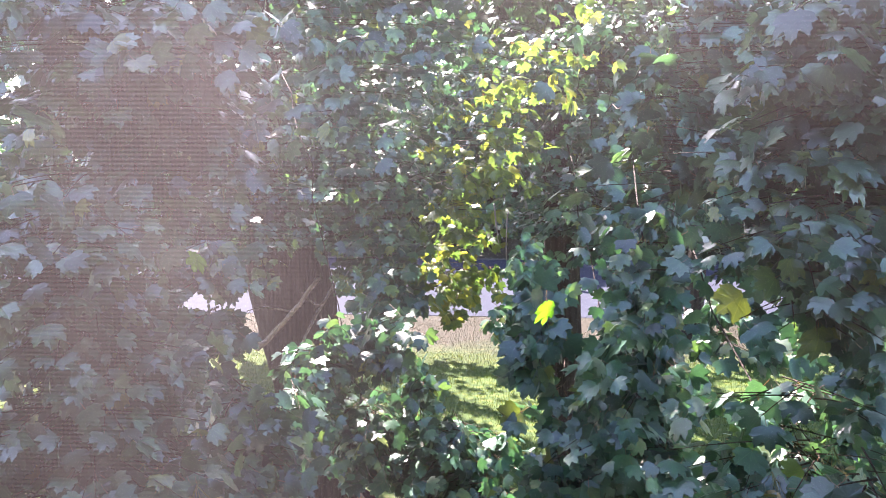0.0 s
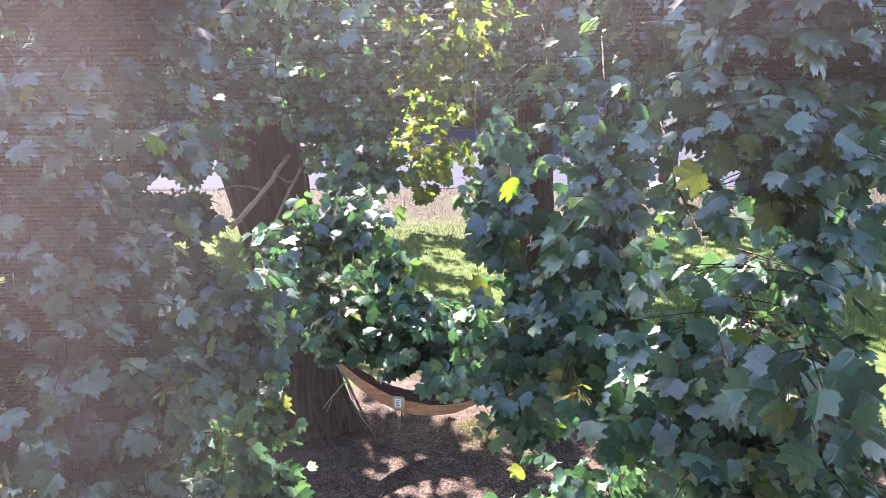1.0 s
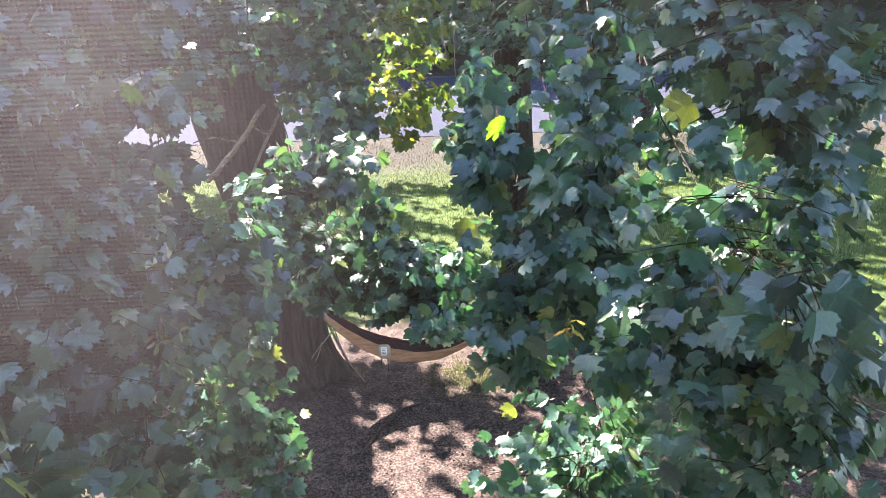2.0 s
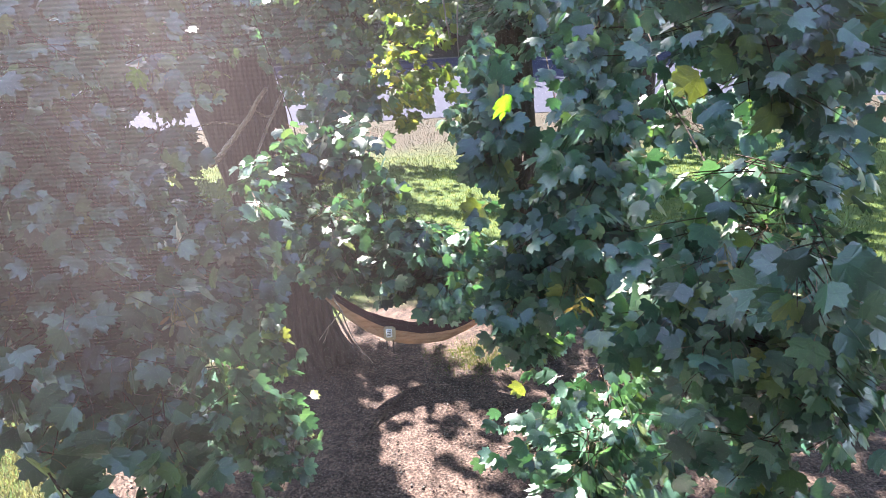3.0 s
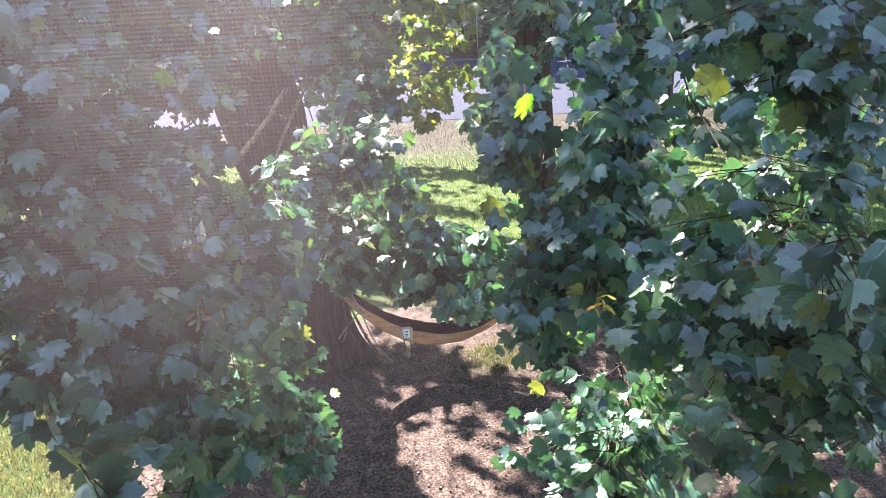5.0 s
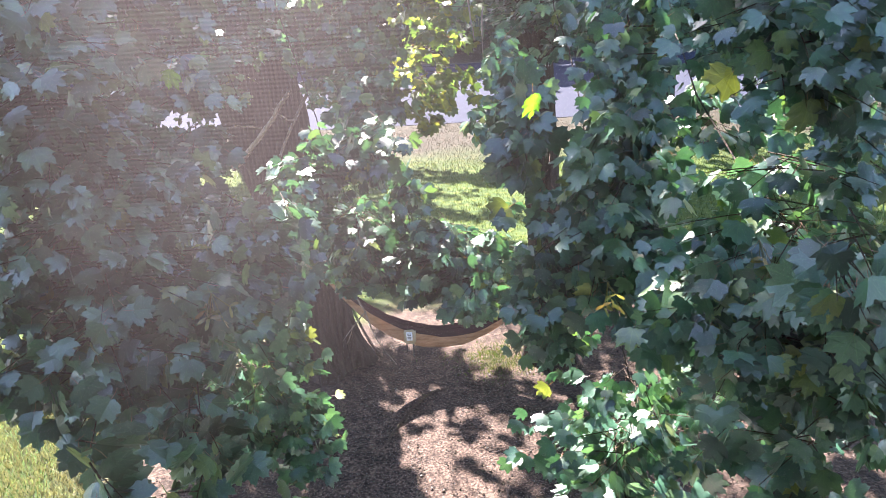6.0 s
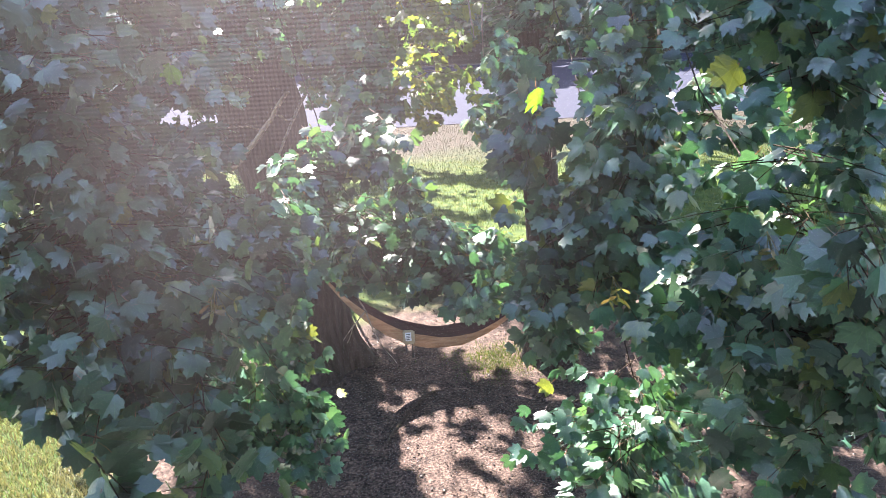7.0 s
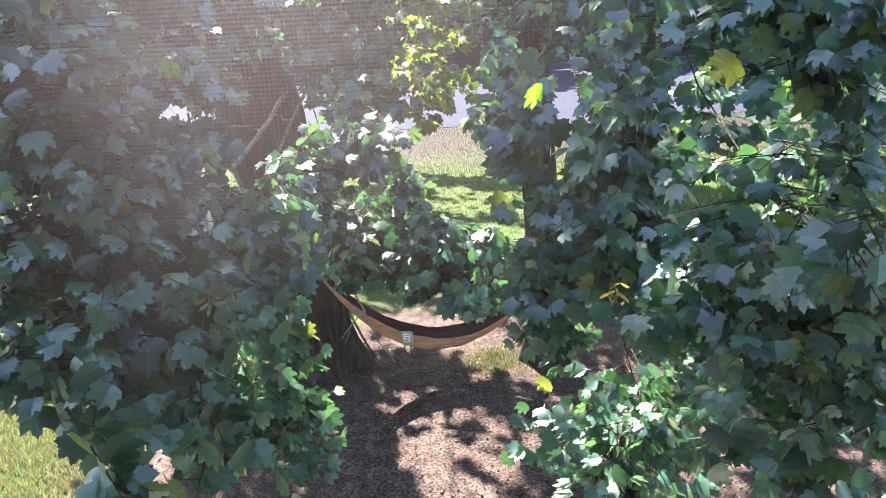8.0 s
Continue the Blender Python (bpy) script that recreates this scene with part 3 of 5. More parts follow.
for x, y in ((-0.98, 8.3), (0.3, 8.6), (0.62, 8.3)):
    gap(x, y, 0, 0.1)
for x, y, r in ((5.1, 31.4, 1.2), (-9.1, 28.1, 1.4), (-1.0, 31.5, 1.6), (15.3, 27.8, 1.6)):
    gap(x, y, 0, r)  # over the road
gap(3.78, 11.18, 0.00, 0.18)  # over the soil beyond
gap(2.52, 8.39, 0.00, 0.16)  # over the soil beyond
gap(4.36, 7.72, 0.00, 0.19)  # over the soil beyond
gap(5.83, 10.70, 0.00, 0.12)  # over the soil beyond
gap(3.68, 6.81, 0.00, 0.2)  # over the soil beyond
gap(1.65, 8.11, 0.00, 0.19)  # over the soil beyond
gap(2.71, 7.32, 0.00, 0.2)  # over the soil beyond
gap(2.25, 11.43, 0.00, 0.18)  # over the soil beyond
gap(3.79, 10.00, 0.00, 0.18)  # over the soil beyond
gap(2.63, 10.72, 0.00, 0.12)  # over the soil beyond
gap(1.20, 8.87, 0.00, 0.17)  # over the soil beyond
gap(2.07, 6.19, 0.00, 0.09)  # over the soil beyond
gap(2.10, 10.66, 0.00, 0.15)  # over the soil beyond
gap(1.56, 7.44, 0.00, 0.14)  # over the soil beyond
gap(2.60, 6.59, 0.00, 0.17)  # over the soil beyond
gap(5.39, 10.19, 0.00, 0.13)  # over the soil beyond
gap(4.76, 8.56, 0.00, 0.11)  # over the soil beyond
gap(3.41, 10.20, 0.00, 0.18)  # over the soil beyond
gap(4.33, 10.81, 0.00, 0.2)  # over the soil beyond
gap(3.40, 9.65, 0.00, 0.15)  # over the soil beyond
gap(4.86, 8.85, 0.00, 0.08)  # over the soil beyond
gap(2.37, 11.39, 0.00, 0.14)  # over the soil beyond
gap(1.75, 6.63, 0.00, 0.1)  # over the soil beyond
gap(1.07, 8.53, 0.00, 0.09)  # over the soil beyond
gap(2.57, 9.95, -0.00, 0.1)  # over the soil beyond
gap(2.65, 6.25, 0.00, 0.12)  # over the soil beyond
gap(3.72, 9.13, 0.00, 0.19)  # over the soil beyond
gap(4.15, 11.44, 0.00, 0.17)  # over the soil beyond
gap(2.45, 11.49, 0.00, 0.08)  # over the soil beyond
gap(3.63, 7.06, 0.00, 0.12)  # over the soil beyond
gap(2.72, 7.16, 0.00, 0.09)  # over the soil beyond
gap(3.20, 7.10, 0.00, 0.19)  # over the soil beyond
gap(1.15, 7.94, 0.00, 0.14)  # over the soil beyond
gap(4.42, 8.79, 0.00, 0.16)  # over the soil beyond
gap(4.66, 8.86, 0.00, 0.14)  # over the soil beyond
gap(5.72, 11.18, 0.00, 0.2)  # over the soil beyond
gap(2.21, 8.46, 0.00, 0.11)  # over the soil beyond
gap(3.84, 7.89, 0.00, 0.17)  # over the soil beyond
gap(1.08, 6.58, 0.00, 0.18)  # over the soil beyond
gap(4.15, 9.79, 0.00, 0.11)  # over the soil beyond
gap(3.57, 11.17, 0.00, 0.19)  # over the soil beyond
gap(1.95, 6.24, 0.00, 0.1)  # over the soil beyond
gap(2.87, 6.75, 0.00, 0.16)  # over the soil beyond
gap(3.55, 11.62, 0.00, 0.13)  # over the soil beyond
gap(1.90, 6.27, 0.00, 0.2)  # over the soil beyond
gap(3.51, 6.03, 0.00, 0.1)  # over the soil beyond
gap(1.28, 9.61, 0.00, 0.08)  # over the soil beyond
gap(1.36, 7.89, 0.00, 0.1)  # over the soil beyond
gap(3.48, 8.79, 0.00, 0.11)  # over the soil beyond
gap(5.46, 9.91, 0.00, 0.19)  # over the soil beyond
gap(2.68, 7.36, 0.00, 0.1)  # over the soil beyond
gap(3.03, 6.39, 0.00, 0.1)  # over the soil beyond
gap(2.51, 7.42, 0.00, 0.14)  # over the soil beyond
gap(3.46, 7.37, 0.00, 0.12)  # over the soil beyond
gap(3.01, 6.85, 0.00, 0.14)  # over the soil beyond
gap(2.94, 7.47, 0.00, 0.14)  # over the soil beyond
gap(1.41, 8.84, 0.00, 0.17)  # over the soil beyond
gap(4.79, 10.93, 0.00, 0.14)  # over the soil beyond
gap(3.10, 7.96, 0.00, 0.1)  # over the soil beyond
gap(3.02, 7.17, 0.00, 0.14)  # over the soil beyond
gap(1.27, 2.66, 3.15, 0.13)  # over the low right spray
gap(0.56, 2.80, 2.98, 0.14)  # over the low right spray
gap(1.29, 2.61, 3.08, 0.23)  # over the low right spray
gap(0.47, 3.11, 3.48, 0.25)  # over the low right spray
gap(0.84, 2.86, 3.18, 0.20)  # over the low right spray
gap(1.12, 2.80, 3.26, 0.23)  # over the low right spray
gap(0.40, 2.70, 2.79, 0.22)  # over the low right spray
gap(0.62, 2.89, 3.14, 0.25)  # over the low right spray
gap(0.61, 2.80, 2.99, 0.25)  # over the low right spray
gap(1.32, 2.77, 3.37, 0.23)  # over the low right spray
gap(0.91, 2.68, 2.95, 0.14)  # over the low right spray
gap(0.73, 2.88, 3.17, 0.23)  # over the low right spray
gap(0.80, 3.03, 3.47, 0.16)  # over the low right spray
gap(1.14, 2.58, 2.94, 0.21)  # over the low right spray
gap(0.31, 2.81, 2.92, 0.25)  # over the low right spray
gap(0.58, 2.90, 3.14, 0.17)  # over the low right spray
gap(0.28, 2.83, 2.95, 0.16)  # over the low right spray
gap(0.31, 2.75, 2.84, 0.14)  # over the low right spray
gap(1.07, 2.63, 2.97, 0.17)  # over the low right spray
gap(0.70, 2.98, 3.33, 0.22)  # over the low right spray
gap(1.29, 2.58, 3.05, 0.20)  # over the low right spray
gap(0.87, 2.86, 3.21, 0.22)  # over the low right spray
gap(0.58, 3.00, 3.31, 0.22)  # over the low right spray
gap(0.50, 2.68, 2.80, 0.22)  # over the low right spray
gap(0.49, 3.10, 3.47, 0.21)  # over the low right spray
gap(0.40, 2.92, 3.11, 0.21)  # over the low right spray
gap(1.16, 2.78, 3.26, 0.20)  # over the low right spray
gap(1.19, 2.87, 3.44, 0.17)  # over the low right spray
gap(1.16, 2.79, 3.28, 0.25)  # over the low right spray
gap(0.36, 3.10, 3.42, 0.18)  # over the low right spray
gap(0.79, 2.90, 3.23, 0.16)  # over the low right spray
gap(0.73, 2.68, 2.87, 0.25)  # over the low right spray
gap(0.98, 2.89, 3.33, 0.21)  # over the low right spray
gap(0.45, 3.09, 3.44, 0.23)  # over the low right spray
gap(0.58, 3.03, 3.37, 0.23)  # over the low right spray
gap(0.40, 3.03, 3.31, 0.16)  # over the low right spray
gap(1.22, 2.64, 3.08, 0.16)  # over the low right spray
gap(0.30, 2.75, 2.84, 0.14)  # over the low right spray
gap(1.04, 2.69, 3.04, 0.21)  # over the low right spray
gap(0.81, 2.88, 3.20, 0.17)  # over the low right spray
gap(1.01, 2.93, 3.41, 0.20)  # over the low right spray
gap(0.56, 2.95, 3.22, 0.25)  # over the low right spray
gap(0.88, 2.76, 3.05, 0.21)  # over the low right spray
gap(0.22, 2.82, 2.92, 0.25)  # over the low right spray
gap(1.09, 2.75, 3.16, 0.23)  # over the low right spray
gap(1.30, 2.77, 3.36, 0.16)  # over the low right spray
gap(0.67, 3.07, 3.48, 0.16)  # over the low right spray
gap(0.36, 3.12, 3.48, 0.18)  # over the low right spray
gap(0.24, 2.95, 3.13, 0.25)  # over the low right spray
gap(1.09, 2.94, 3.49, 0.22)  # over the low right spray
gap(-1.22, 3.26, 2.73, 0.17)  # over the hanging curtain
gap(-1.01, 3.48, 3.00, 0.20)  # over the hanging curtain
gap(-1.20, 3.21, 2.66, 0.10)  # over the hanging curtain
gap(-1.27, 3.52, 3.23, 0.09)  # over the hanging curtain
gap(-0.83, 3.62, 3.20, 0.15)  # over the hanging curtain
gap(-1.17, 3.48, 3.09, 0.19)  # over the hanging curtain
gap(-1.00, 3.56, 3.14, 0.17)  # over the hanging curtain
gap(-1.23, 3.60, 3.38, 0.17)  # over the hanging curtain
gap(-0.83, 3.34, 2.70, 0.17)  # over the hanging curtain
gap(-0.78, 3.26, 2.57, 0.15)  # over the hanging curtain
gap(-1.22, 3.37, 2.92, 0.14)  # over the hanging curtain
gap(-0.91, 3.53, 3.06, 0.10)  # over the hanging curtain
gap(-0.79, 4.32, 3.97, 0.20)  # over the centre spray
gap(-0.12, 4.24, 3.51, 0.14)  # over the centre spray
gap(-0.06, 4.27, 3.59, 0.16)  # over the centre spray
gap(-0.83, 4.01, 3.08, 0.16)  # over the centre spray
gap(-0.41, 4.34, 3.87, 0.16)  # over the centre spray
gap(-0.42, 4.28, 3.64, 0.20)  # over the centre spray
gap(-0.62, 4.19, 3.45, 0.18)  # over the centre spray
gap(-0.91, 4.08, 3.27, 0.12)  # over the centre spray
gap(-0.74, 4.10, 3.24, 0.12)  # over the centre spray
gap(-0.69, 4.26, 3.67, 0.22)  # over the centre spray
gap(0.29, 4.32, 3.83, 0.18)  # over the centre spray
gap(0.08, 4.24, 3.52, 0.14)  # over the centre spray
gap(-0.84, 4.33, 4.05, 0.10)  # over the centre spray
gap(-1.02, 4.10, 3.38, 0.17)  # over the centre spray
gap(-1.01, 4.02, 3.17, 0.22)  # over the centre spray
gap(-0.50, 4.29, 3.71, 0.21)  # over the centre spray
gap(-0.98, 2.16, 3.82, 0.07)  # over the left spray
gap(-0.92, 2.30, 4.07, 0.06)  # over the left spray
gap(-1.41, 2.16, 4.32, 0.07)  # over the left spray
gap(-1.27, 1.99, 3.76, 0.09)  # over the left spray
gap(-1.29, 2.25, 4.44, 0.06)  # over the left spray
gap(-1.17, 2.22, 4.14, 0.06)  # over the left spray
gap(-1.08, 2.28, 4.19, 0.06)  # over the left spray
gap(-1.10, 2.32, 4.36, 0.07)  # over the left spray
gap(-0.90, 2.31, 4.08, 0.09)  # over the left spray
gap(-1.06, 2.14, 3.84, 0.10)  # over the left spray
gap(-0.74, 2.23, 3.80, 0.09)  # over the left spray
gap(-0.70, 2.47, 4.44, 0.07)  # over the left spray
gap(-1.37, 2.15, 4.21, 0.09)  # over the left spray
gap(-1.19, 2.14, 3.96, 0.09)  # over the left spray
gap(0.81, 2.47, 4.04, 0.13)  # over the right spray
gap(1.27, 2.37, 4.40, 0.09)  # over the right spray
gap(1.28, 2.20, 3.92, 0.12)  # over the right spray
gap(0.40, 2.70, 4.48, 0.09)  # over the right spray
gap(0.62, 2.60, 4.28, 0.13)  # over the right spray
gap(0.71, 2.57, 4.23, 0.09)  # over the right spray
gap(0.92, 2.48, 4.19, 0.07)  # over the right spray
gap(0.31, 2.56, 3.94, 0.12)  # over the right spray
gap(0.66, 2.65, 4.58, 0.07)  # over the right spray
gap(0.96, 2.46, 4.16, 0.13)  # over the right spray
gap(1.01, 2.44, 4.17, 0.10)  # over the right spray
gap(1.20, 2.20, 3.83, 0.07)  # over the right spray
gap(0.41, 2.72, 4.66, 0.06)  # over the right spray
gap(1.15, 2.21, 3.78, 0.10)  # over the right spray
gap(1.09, 2.37, 4.08, 0.10)  # over the right spray
gap(0.69, 2.38, 3.73, 0.09)  # over the right spray
gap(0.39, 2.73, 4.75, 0.12)  # over the right spray
gap(1.09, 2.29, 3.88, 0.12)  # over the right spray
gap(0.53, 2.65, 4.39, 0.07)  # over the right spray
gap(1.17, 2.48, 4.78, 0.09)  # over the right spray
gap(0.98, 2.42, 4.10, 0.06)  # over the right spray
gap(0.40, 2.72, 4.62, 0.07)  # over the right spray
gap(0.84, 2.62, 4.76, 0.12)  # over the right spray
gap(0.79, 2.49, 4.07, 0.09)  # over the right spray
gap(1.16, 2.48, 4.68, 0.12)  # over the right spray
gap(0.55, 2.61, 4.22, 0.10)  # over the right spray
gap(1.01, 2.45, 4.20, 0.12)  # over the right spray
gap(0.32, 2.65, 4.19, 0.10)  # over the right spray
gap(0.95, 2.57, 4.68, 0.12)  # over the right spray
gap(0.37, 2.74, 4.76, 0.06)  # over the right spray
big = Tree("maple_tree", (-2.1, 9.25, 0), 11)
trunk_mesh("trunk", big, [(-1.92, 9.25, -0.1), (-1.96, 9.15, 1.2), (-2.06, 9.05, 2.4), (-2.28, 9.0, 3.55), (-2.5, 8.9, 5.2), (-2.6, 8.85, 6.5)], [0.45, 0.44, 0.45, 0.5, 0.42, 0.24], 0.42, 2)
second = Tree("maple_tree", (1.15, 9.0, 0), 23)
trunk_mesh("trunk", second, [(1.15, 9.0, -0.1), (1.1, 9.05, 1.4), (1.02, 9.1, 3.2), (0.93, 9.2, 5.4), (1.1, 9.4, 8.5)], [0.23, 0.22, 0.21, 0.2, 0.14], 0.5, 5, 24)
# added tree, trunk hidden: its crown shades the lawn and fills the background
lawn_shade_tree = Tree("maple_tree", (-6.0, 21.5, 0), 31)
trunk_mesh("trunk", lawn_shade_tree, [(-6.0, 21.5, -0.1), (-5.9, 21.5, 4.0), (-5.7, 21.3, 9.0)], [0.3, 0.26, 0.12], 0.4, 8, 16)
# added tree with its trunk kept out of sight, there to cast shade
verge_shade_tree = Tree("maple_tree", (6.3, 22.5, 0), 37)
trunk_mesh("trunk", verge_shade_tree, [(6.3, 22.5, -0.1), (6.4, 22.4, 4.0), (6.8, 22.2, 9.0)], [0.28, 0.24, 0.1], 0.4, 9, 16)
big.bough((-1.29, 2.19, 4.75), (0.36, 0.35, 0.29), 98, 8, 0.061, near=True)  # left spray, upper
big.bough((-1.28, 2.27, 4.38), (0.42, 0.35, 0.28), 131, 8, 0.061, near=True, face=(0, -0.4, 0.9))  # left spray, middle
big.bough((-1.19, 2.08, 4.09), (0.48, 0.35, 0.29), 156, 8, 0.061, near=True, face=(0, -0.4, 0.9))  # left spray, lower
big.bough((-0.96, 2.77, 3.90), (0.35, 0.35, 0.26), 72, 8, 0.074)  # left spray, inner
big.bough((-1.12, 1.82, 3.97), (0.41, 0.30, 0.11), 34, 8, 0.068, near=True)  # left spray, hanging
big.bough((-0.80, 1.62, 3.81), (0.15, 0.25, 0.12), 14, 7, 0.068, near=True)  # low left tip
big.bough((-0.94, 1.34, 3.98), (0.09, 0.12, 0.07), 5, 6, 0.073, near=True)  # low left tip, drooping
big.bough((-1.17, 3.49, 3.08), (0.38, 0.40, 0.53), 66, 9, 0.08, face=(0, -0.2, 1))  # inner hanging curtain
big.bough((-0.95, 3.50, 2.61), (0.19, 0.30, 0.36), 23, 9, 0.072)  # inner hanging curtain, foot
big.bough((-0.84, 3.83, 3.93), (0.20, 0.35, 0.34), 70, 9, 0.066, face=(0, -0.2, 1))  # centre spray, side
big.bough((-0.63, 4.08, 3.49), (0.35, 0.35, 0.19), 86, 9, 0.066, face=(0, -0.2, 1))  # centre spray, low
big.bough((-0.12, 4.00, 3.42), (0.37, 0.35, 0.19), 91, 9, 0.069, face=(0, -0.2, 1))  # centre spray, low right
second.bough((0.24, 3.92, 3.85), (0.23, 0.40, 0.40), 40, 9, 0.069)  # centre spray, right
big.bough((-0.43, 3.98, 4.11), (0.39, 0.35, 0.12), 51, 8, 0.069)  # centre spray, top
second.bough((0.02, 3.74, 3.31), (0.15, 0.25, 0.07), 20, 8, 0.069)  # centre spray, under
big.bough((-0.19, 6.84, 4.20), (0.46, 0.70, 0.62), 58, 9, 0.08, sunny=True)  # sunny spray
second.bough((0.12, 4.34, 4.37), (0.23, 0.40, 0.30), 40, 9, 0.069)  # centre upper right
second.bough((0.74, 2.79, 4.74), (0.36, 0.40, 0.27), 120, 8, 0.061, near=True)  # right spray, upper
second.bough((1.00, 2.23, 4.76), (0.38, 0.40, 0.21), 104, 8, 0.061, near=True)  # right spray, top corner
second.bough((0.63, 2.90, 4.22), (0.26, 0.40, 0.33), 76, 8, 0.074)  # right spray, middle
second.bough((0.59, 2.89, 3.82), (0.41, 0.40, 0.22), 60, 8, 0.074, face=(0, -0.4, 0.9))  # right spray, inner
second.bough((0.95, 2.16, 4.29), (0.34, 0.35, 0.15), 24, 8, 0.061, near=True, face=(0, -0.2, 1))  # right spray, outer
second.bough((0.89, 1.98, 4.05), (0.42, 0.35, 0.22), 150, 8, 0.061, near=True, face=(0, -0.4, 0.9))  # right spray, lower
second.bough((0.81, 1.49, 4.35), (0.09, 0.15, 0.09), 14, 6, 0.073, near=True)  # right spray, near tip
second.bough((1.06, 1.90, 3.82), (0.25, 0.30, 0.21), 39, 8, 0.061, near=True)  # right spray, tail
second.bough((0.71, 2.97, 3.11), (0.63, 0.50, 0.46), 120, 8, 0.062, face=(0, -0.2, 1))  # low right spray, pale
second.bough((0.58, 2.64, 2.93), (0.49, 0.35, 0.18), 34, 8, 0.074, face=(0, -0.2, 1))  # low right spray, foot
second.bough((0.98, 2.24, 3.46), (0.44, 0.40, 0.33), 15, 8, 0.074)  # low right spray, dark
second.bough((1.01, 1.82, 3.46), (0.32, 0.30, 0.18), 9, 8, 0.074)  # low right spray, dark foot
second.bough((0.40, 3.27, 3.33), (0.17, 0.30, 0.24), 36, 8, 0.075, face=(0, -0.2, 1))  # before the second trunk, foot
second.bough((0.45, 3.34, 3.26), (0.29, 0.30, 0.17), 34, 7, 0.068, face=(0, -0.2, 1))  # low right wisp
big.bough((-0.89, 3.30, 3.80), (0.16, 0.30, 0.22), 35, 8, 0.066)  # trunk side spray
big.bough((-0.99, 3.70, 3.20), (0.12, 0.30, 0.22), 14, 8, 0.08)  # trunk foot spray
big.bough((-0.93, 6.80, 4.29), (0.57, 0.80, 0.62), 63, 9, 0.084)  # behind the ring
big.bough((-0.71, 5.79, 4.09), (0.40, 0.50, 0.18), 26, 8, 0.09)  # over the road
second.bough((0.41, 5.80, 4.11), (0.27, 0.50, 0.35), 26, 8, 0.09)  # over the road, right
second.bough((0.76, 3.51, 4.44), (0.18, 0.28, 0.13), 34, 8, 0.08, face=(0, -0.4, 0.9))  # over the road, beside the second trunk
second.bough((1.80, 3.89, 4.23), (0.43, 0.50, 0.17), 13, 8, 0.09)  # over the verge
big.bough((-1.16, 3.04, 4.09), (0.14, 0.30, 0.13), 12, 8, 0.085)  # beside the trunk
second.bough((0.30, 2.80, 3.70), (0.14, 0.20, 0.22), 24, 8, 0.07)  # before the second trunk, near
second.bough((0.39, 3.33, 3.84), (0.16, 0.25, 0.27), 48, 8, 0.085)  # before the second trunk, lower
second.bough((0.26, 3.33, 4.2), (0.1, 0.25, 0.34), 18, 8, 0.09)  # before the second trunk
big.bough((-1.16, 3.1, 4.33), (0.14, 0.25, 0.09), 16, 8, 0.075)  # beside the trunk, upper
big.bough((-1.45, 3.18, 4.43), (0.29, 0.30, 0.15), 22, 8, 0.085)  # left of the trunk
big.bough((-0.32, 4.02, 3.83), (0.12, 0.25, 0.19), 21, 8, 0.066)  # centre spray, between
big.bough((-1.30, 3.47, 4.55), (0.24, 0.30, 0.13), 20, 8, 0.08)  # over the road, by the trunk
big.bough((-0.79, 4.77, 4.18), (0.24, 0.35, 0.20), 20, 8, 0.085)  # over the road, beside
second.bough((1.27, 3.79, 4.24), (0.28, 0.30, 0.14), 18, 8, 0.085)  # over the verge, beside
second.bough((1.54, 2.89, 4.29), (0.18, 0.30, 0.13), 14, 8, 0.075)  # over the verge, far
big.bough((-0.59, 4.49, 4.15), (0.45, 0.30, 0.12), 40, 8, 0.085, face=(0, -0.2, 1))  # over the road, low
second.bough((0.05, 4.80, 4.08), (0.22, 0.30, 0.13), 14, 8, 0.085, face=(0, -0.2, 1))  # over the verge, middle
big.bough((-1.34, 2.84, 5.16), (0.61, 0.50, 0.40), 113, 8, 0.074)  # upper left spray
big.bough((-1.23, 2.62, 5.49), (0.57, 0.50, 0.31), 113, 8, 0.074)  # upper left spray, high
big.bough((-0.95, 4.82, 5.03), (0.63, 0.60, 0.48), 58, 9, 0.088)  # upper middle spray
big.bough((-0.89, 4.97, 5.78), (1.00, 0.60, 0.54), 87, 9, 0.088)  # upper middle spray, high
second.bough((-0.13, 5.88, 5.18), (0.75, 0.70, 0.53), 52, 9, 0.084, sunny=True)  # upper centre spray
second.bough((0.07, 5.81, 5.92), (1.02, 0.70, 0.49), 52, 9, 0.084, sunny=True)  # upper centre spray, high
second.bough((0.86, 3.56, 5.10), (0.64, 0.50, 0.34), 78, 8, 0.086)  # upper right spray
second.bough((0.95, 3.70, 5.56), (0.77, 0.50, 0.38), 81, 8, 0.086)  # upper right spray, high
second.bough((1.14, 2.39, 5.07), (0.35, 0.40, 0.35), 81, 8, 0.074)  # upper right corner spray
second.bough((1.10, 2.38, 5.38), (0.35, 0.40, 0.23), 67, 8, 0.074)  # upper right corner spray, high
big.bough((-2.54, 6.44, 4.59), (1.55, 1.20, 0.67), 174, 10, 0.088, coarse=True)  # deep crown, left
big.bough((-1.04, 7.83, 4.89), (1.53, 1.20, 0.65), 174, 10, 0.088, coarse=True)  # deep crown, middle
second.bough((1.58, 7.19, 4.62), (1.66, 1.20, 0.61), 174, 10, 0.088, coarse=True)  # deep crown, right
second.bough((2.92, 6.16, 4.33), (1.29, 1.20, 0.57), 133, 10, 0.088, coarse=True)  # deep crown, far right
big.bough((-2.17, 7.55, 6.00), (2.65, 1.20, 1.06), 261, 10, 0.088, coarse=True)  # deep crown, upper left
second.bough((1.89, 7.59, 5.80), (2.65, 1.20, 1.06), 261, 10, 0.088, coarse=True)  # deep crown, upper right
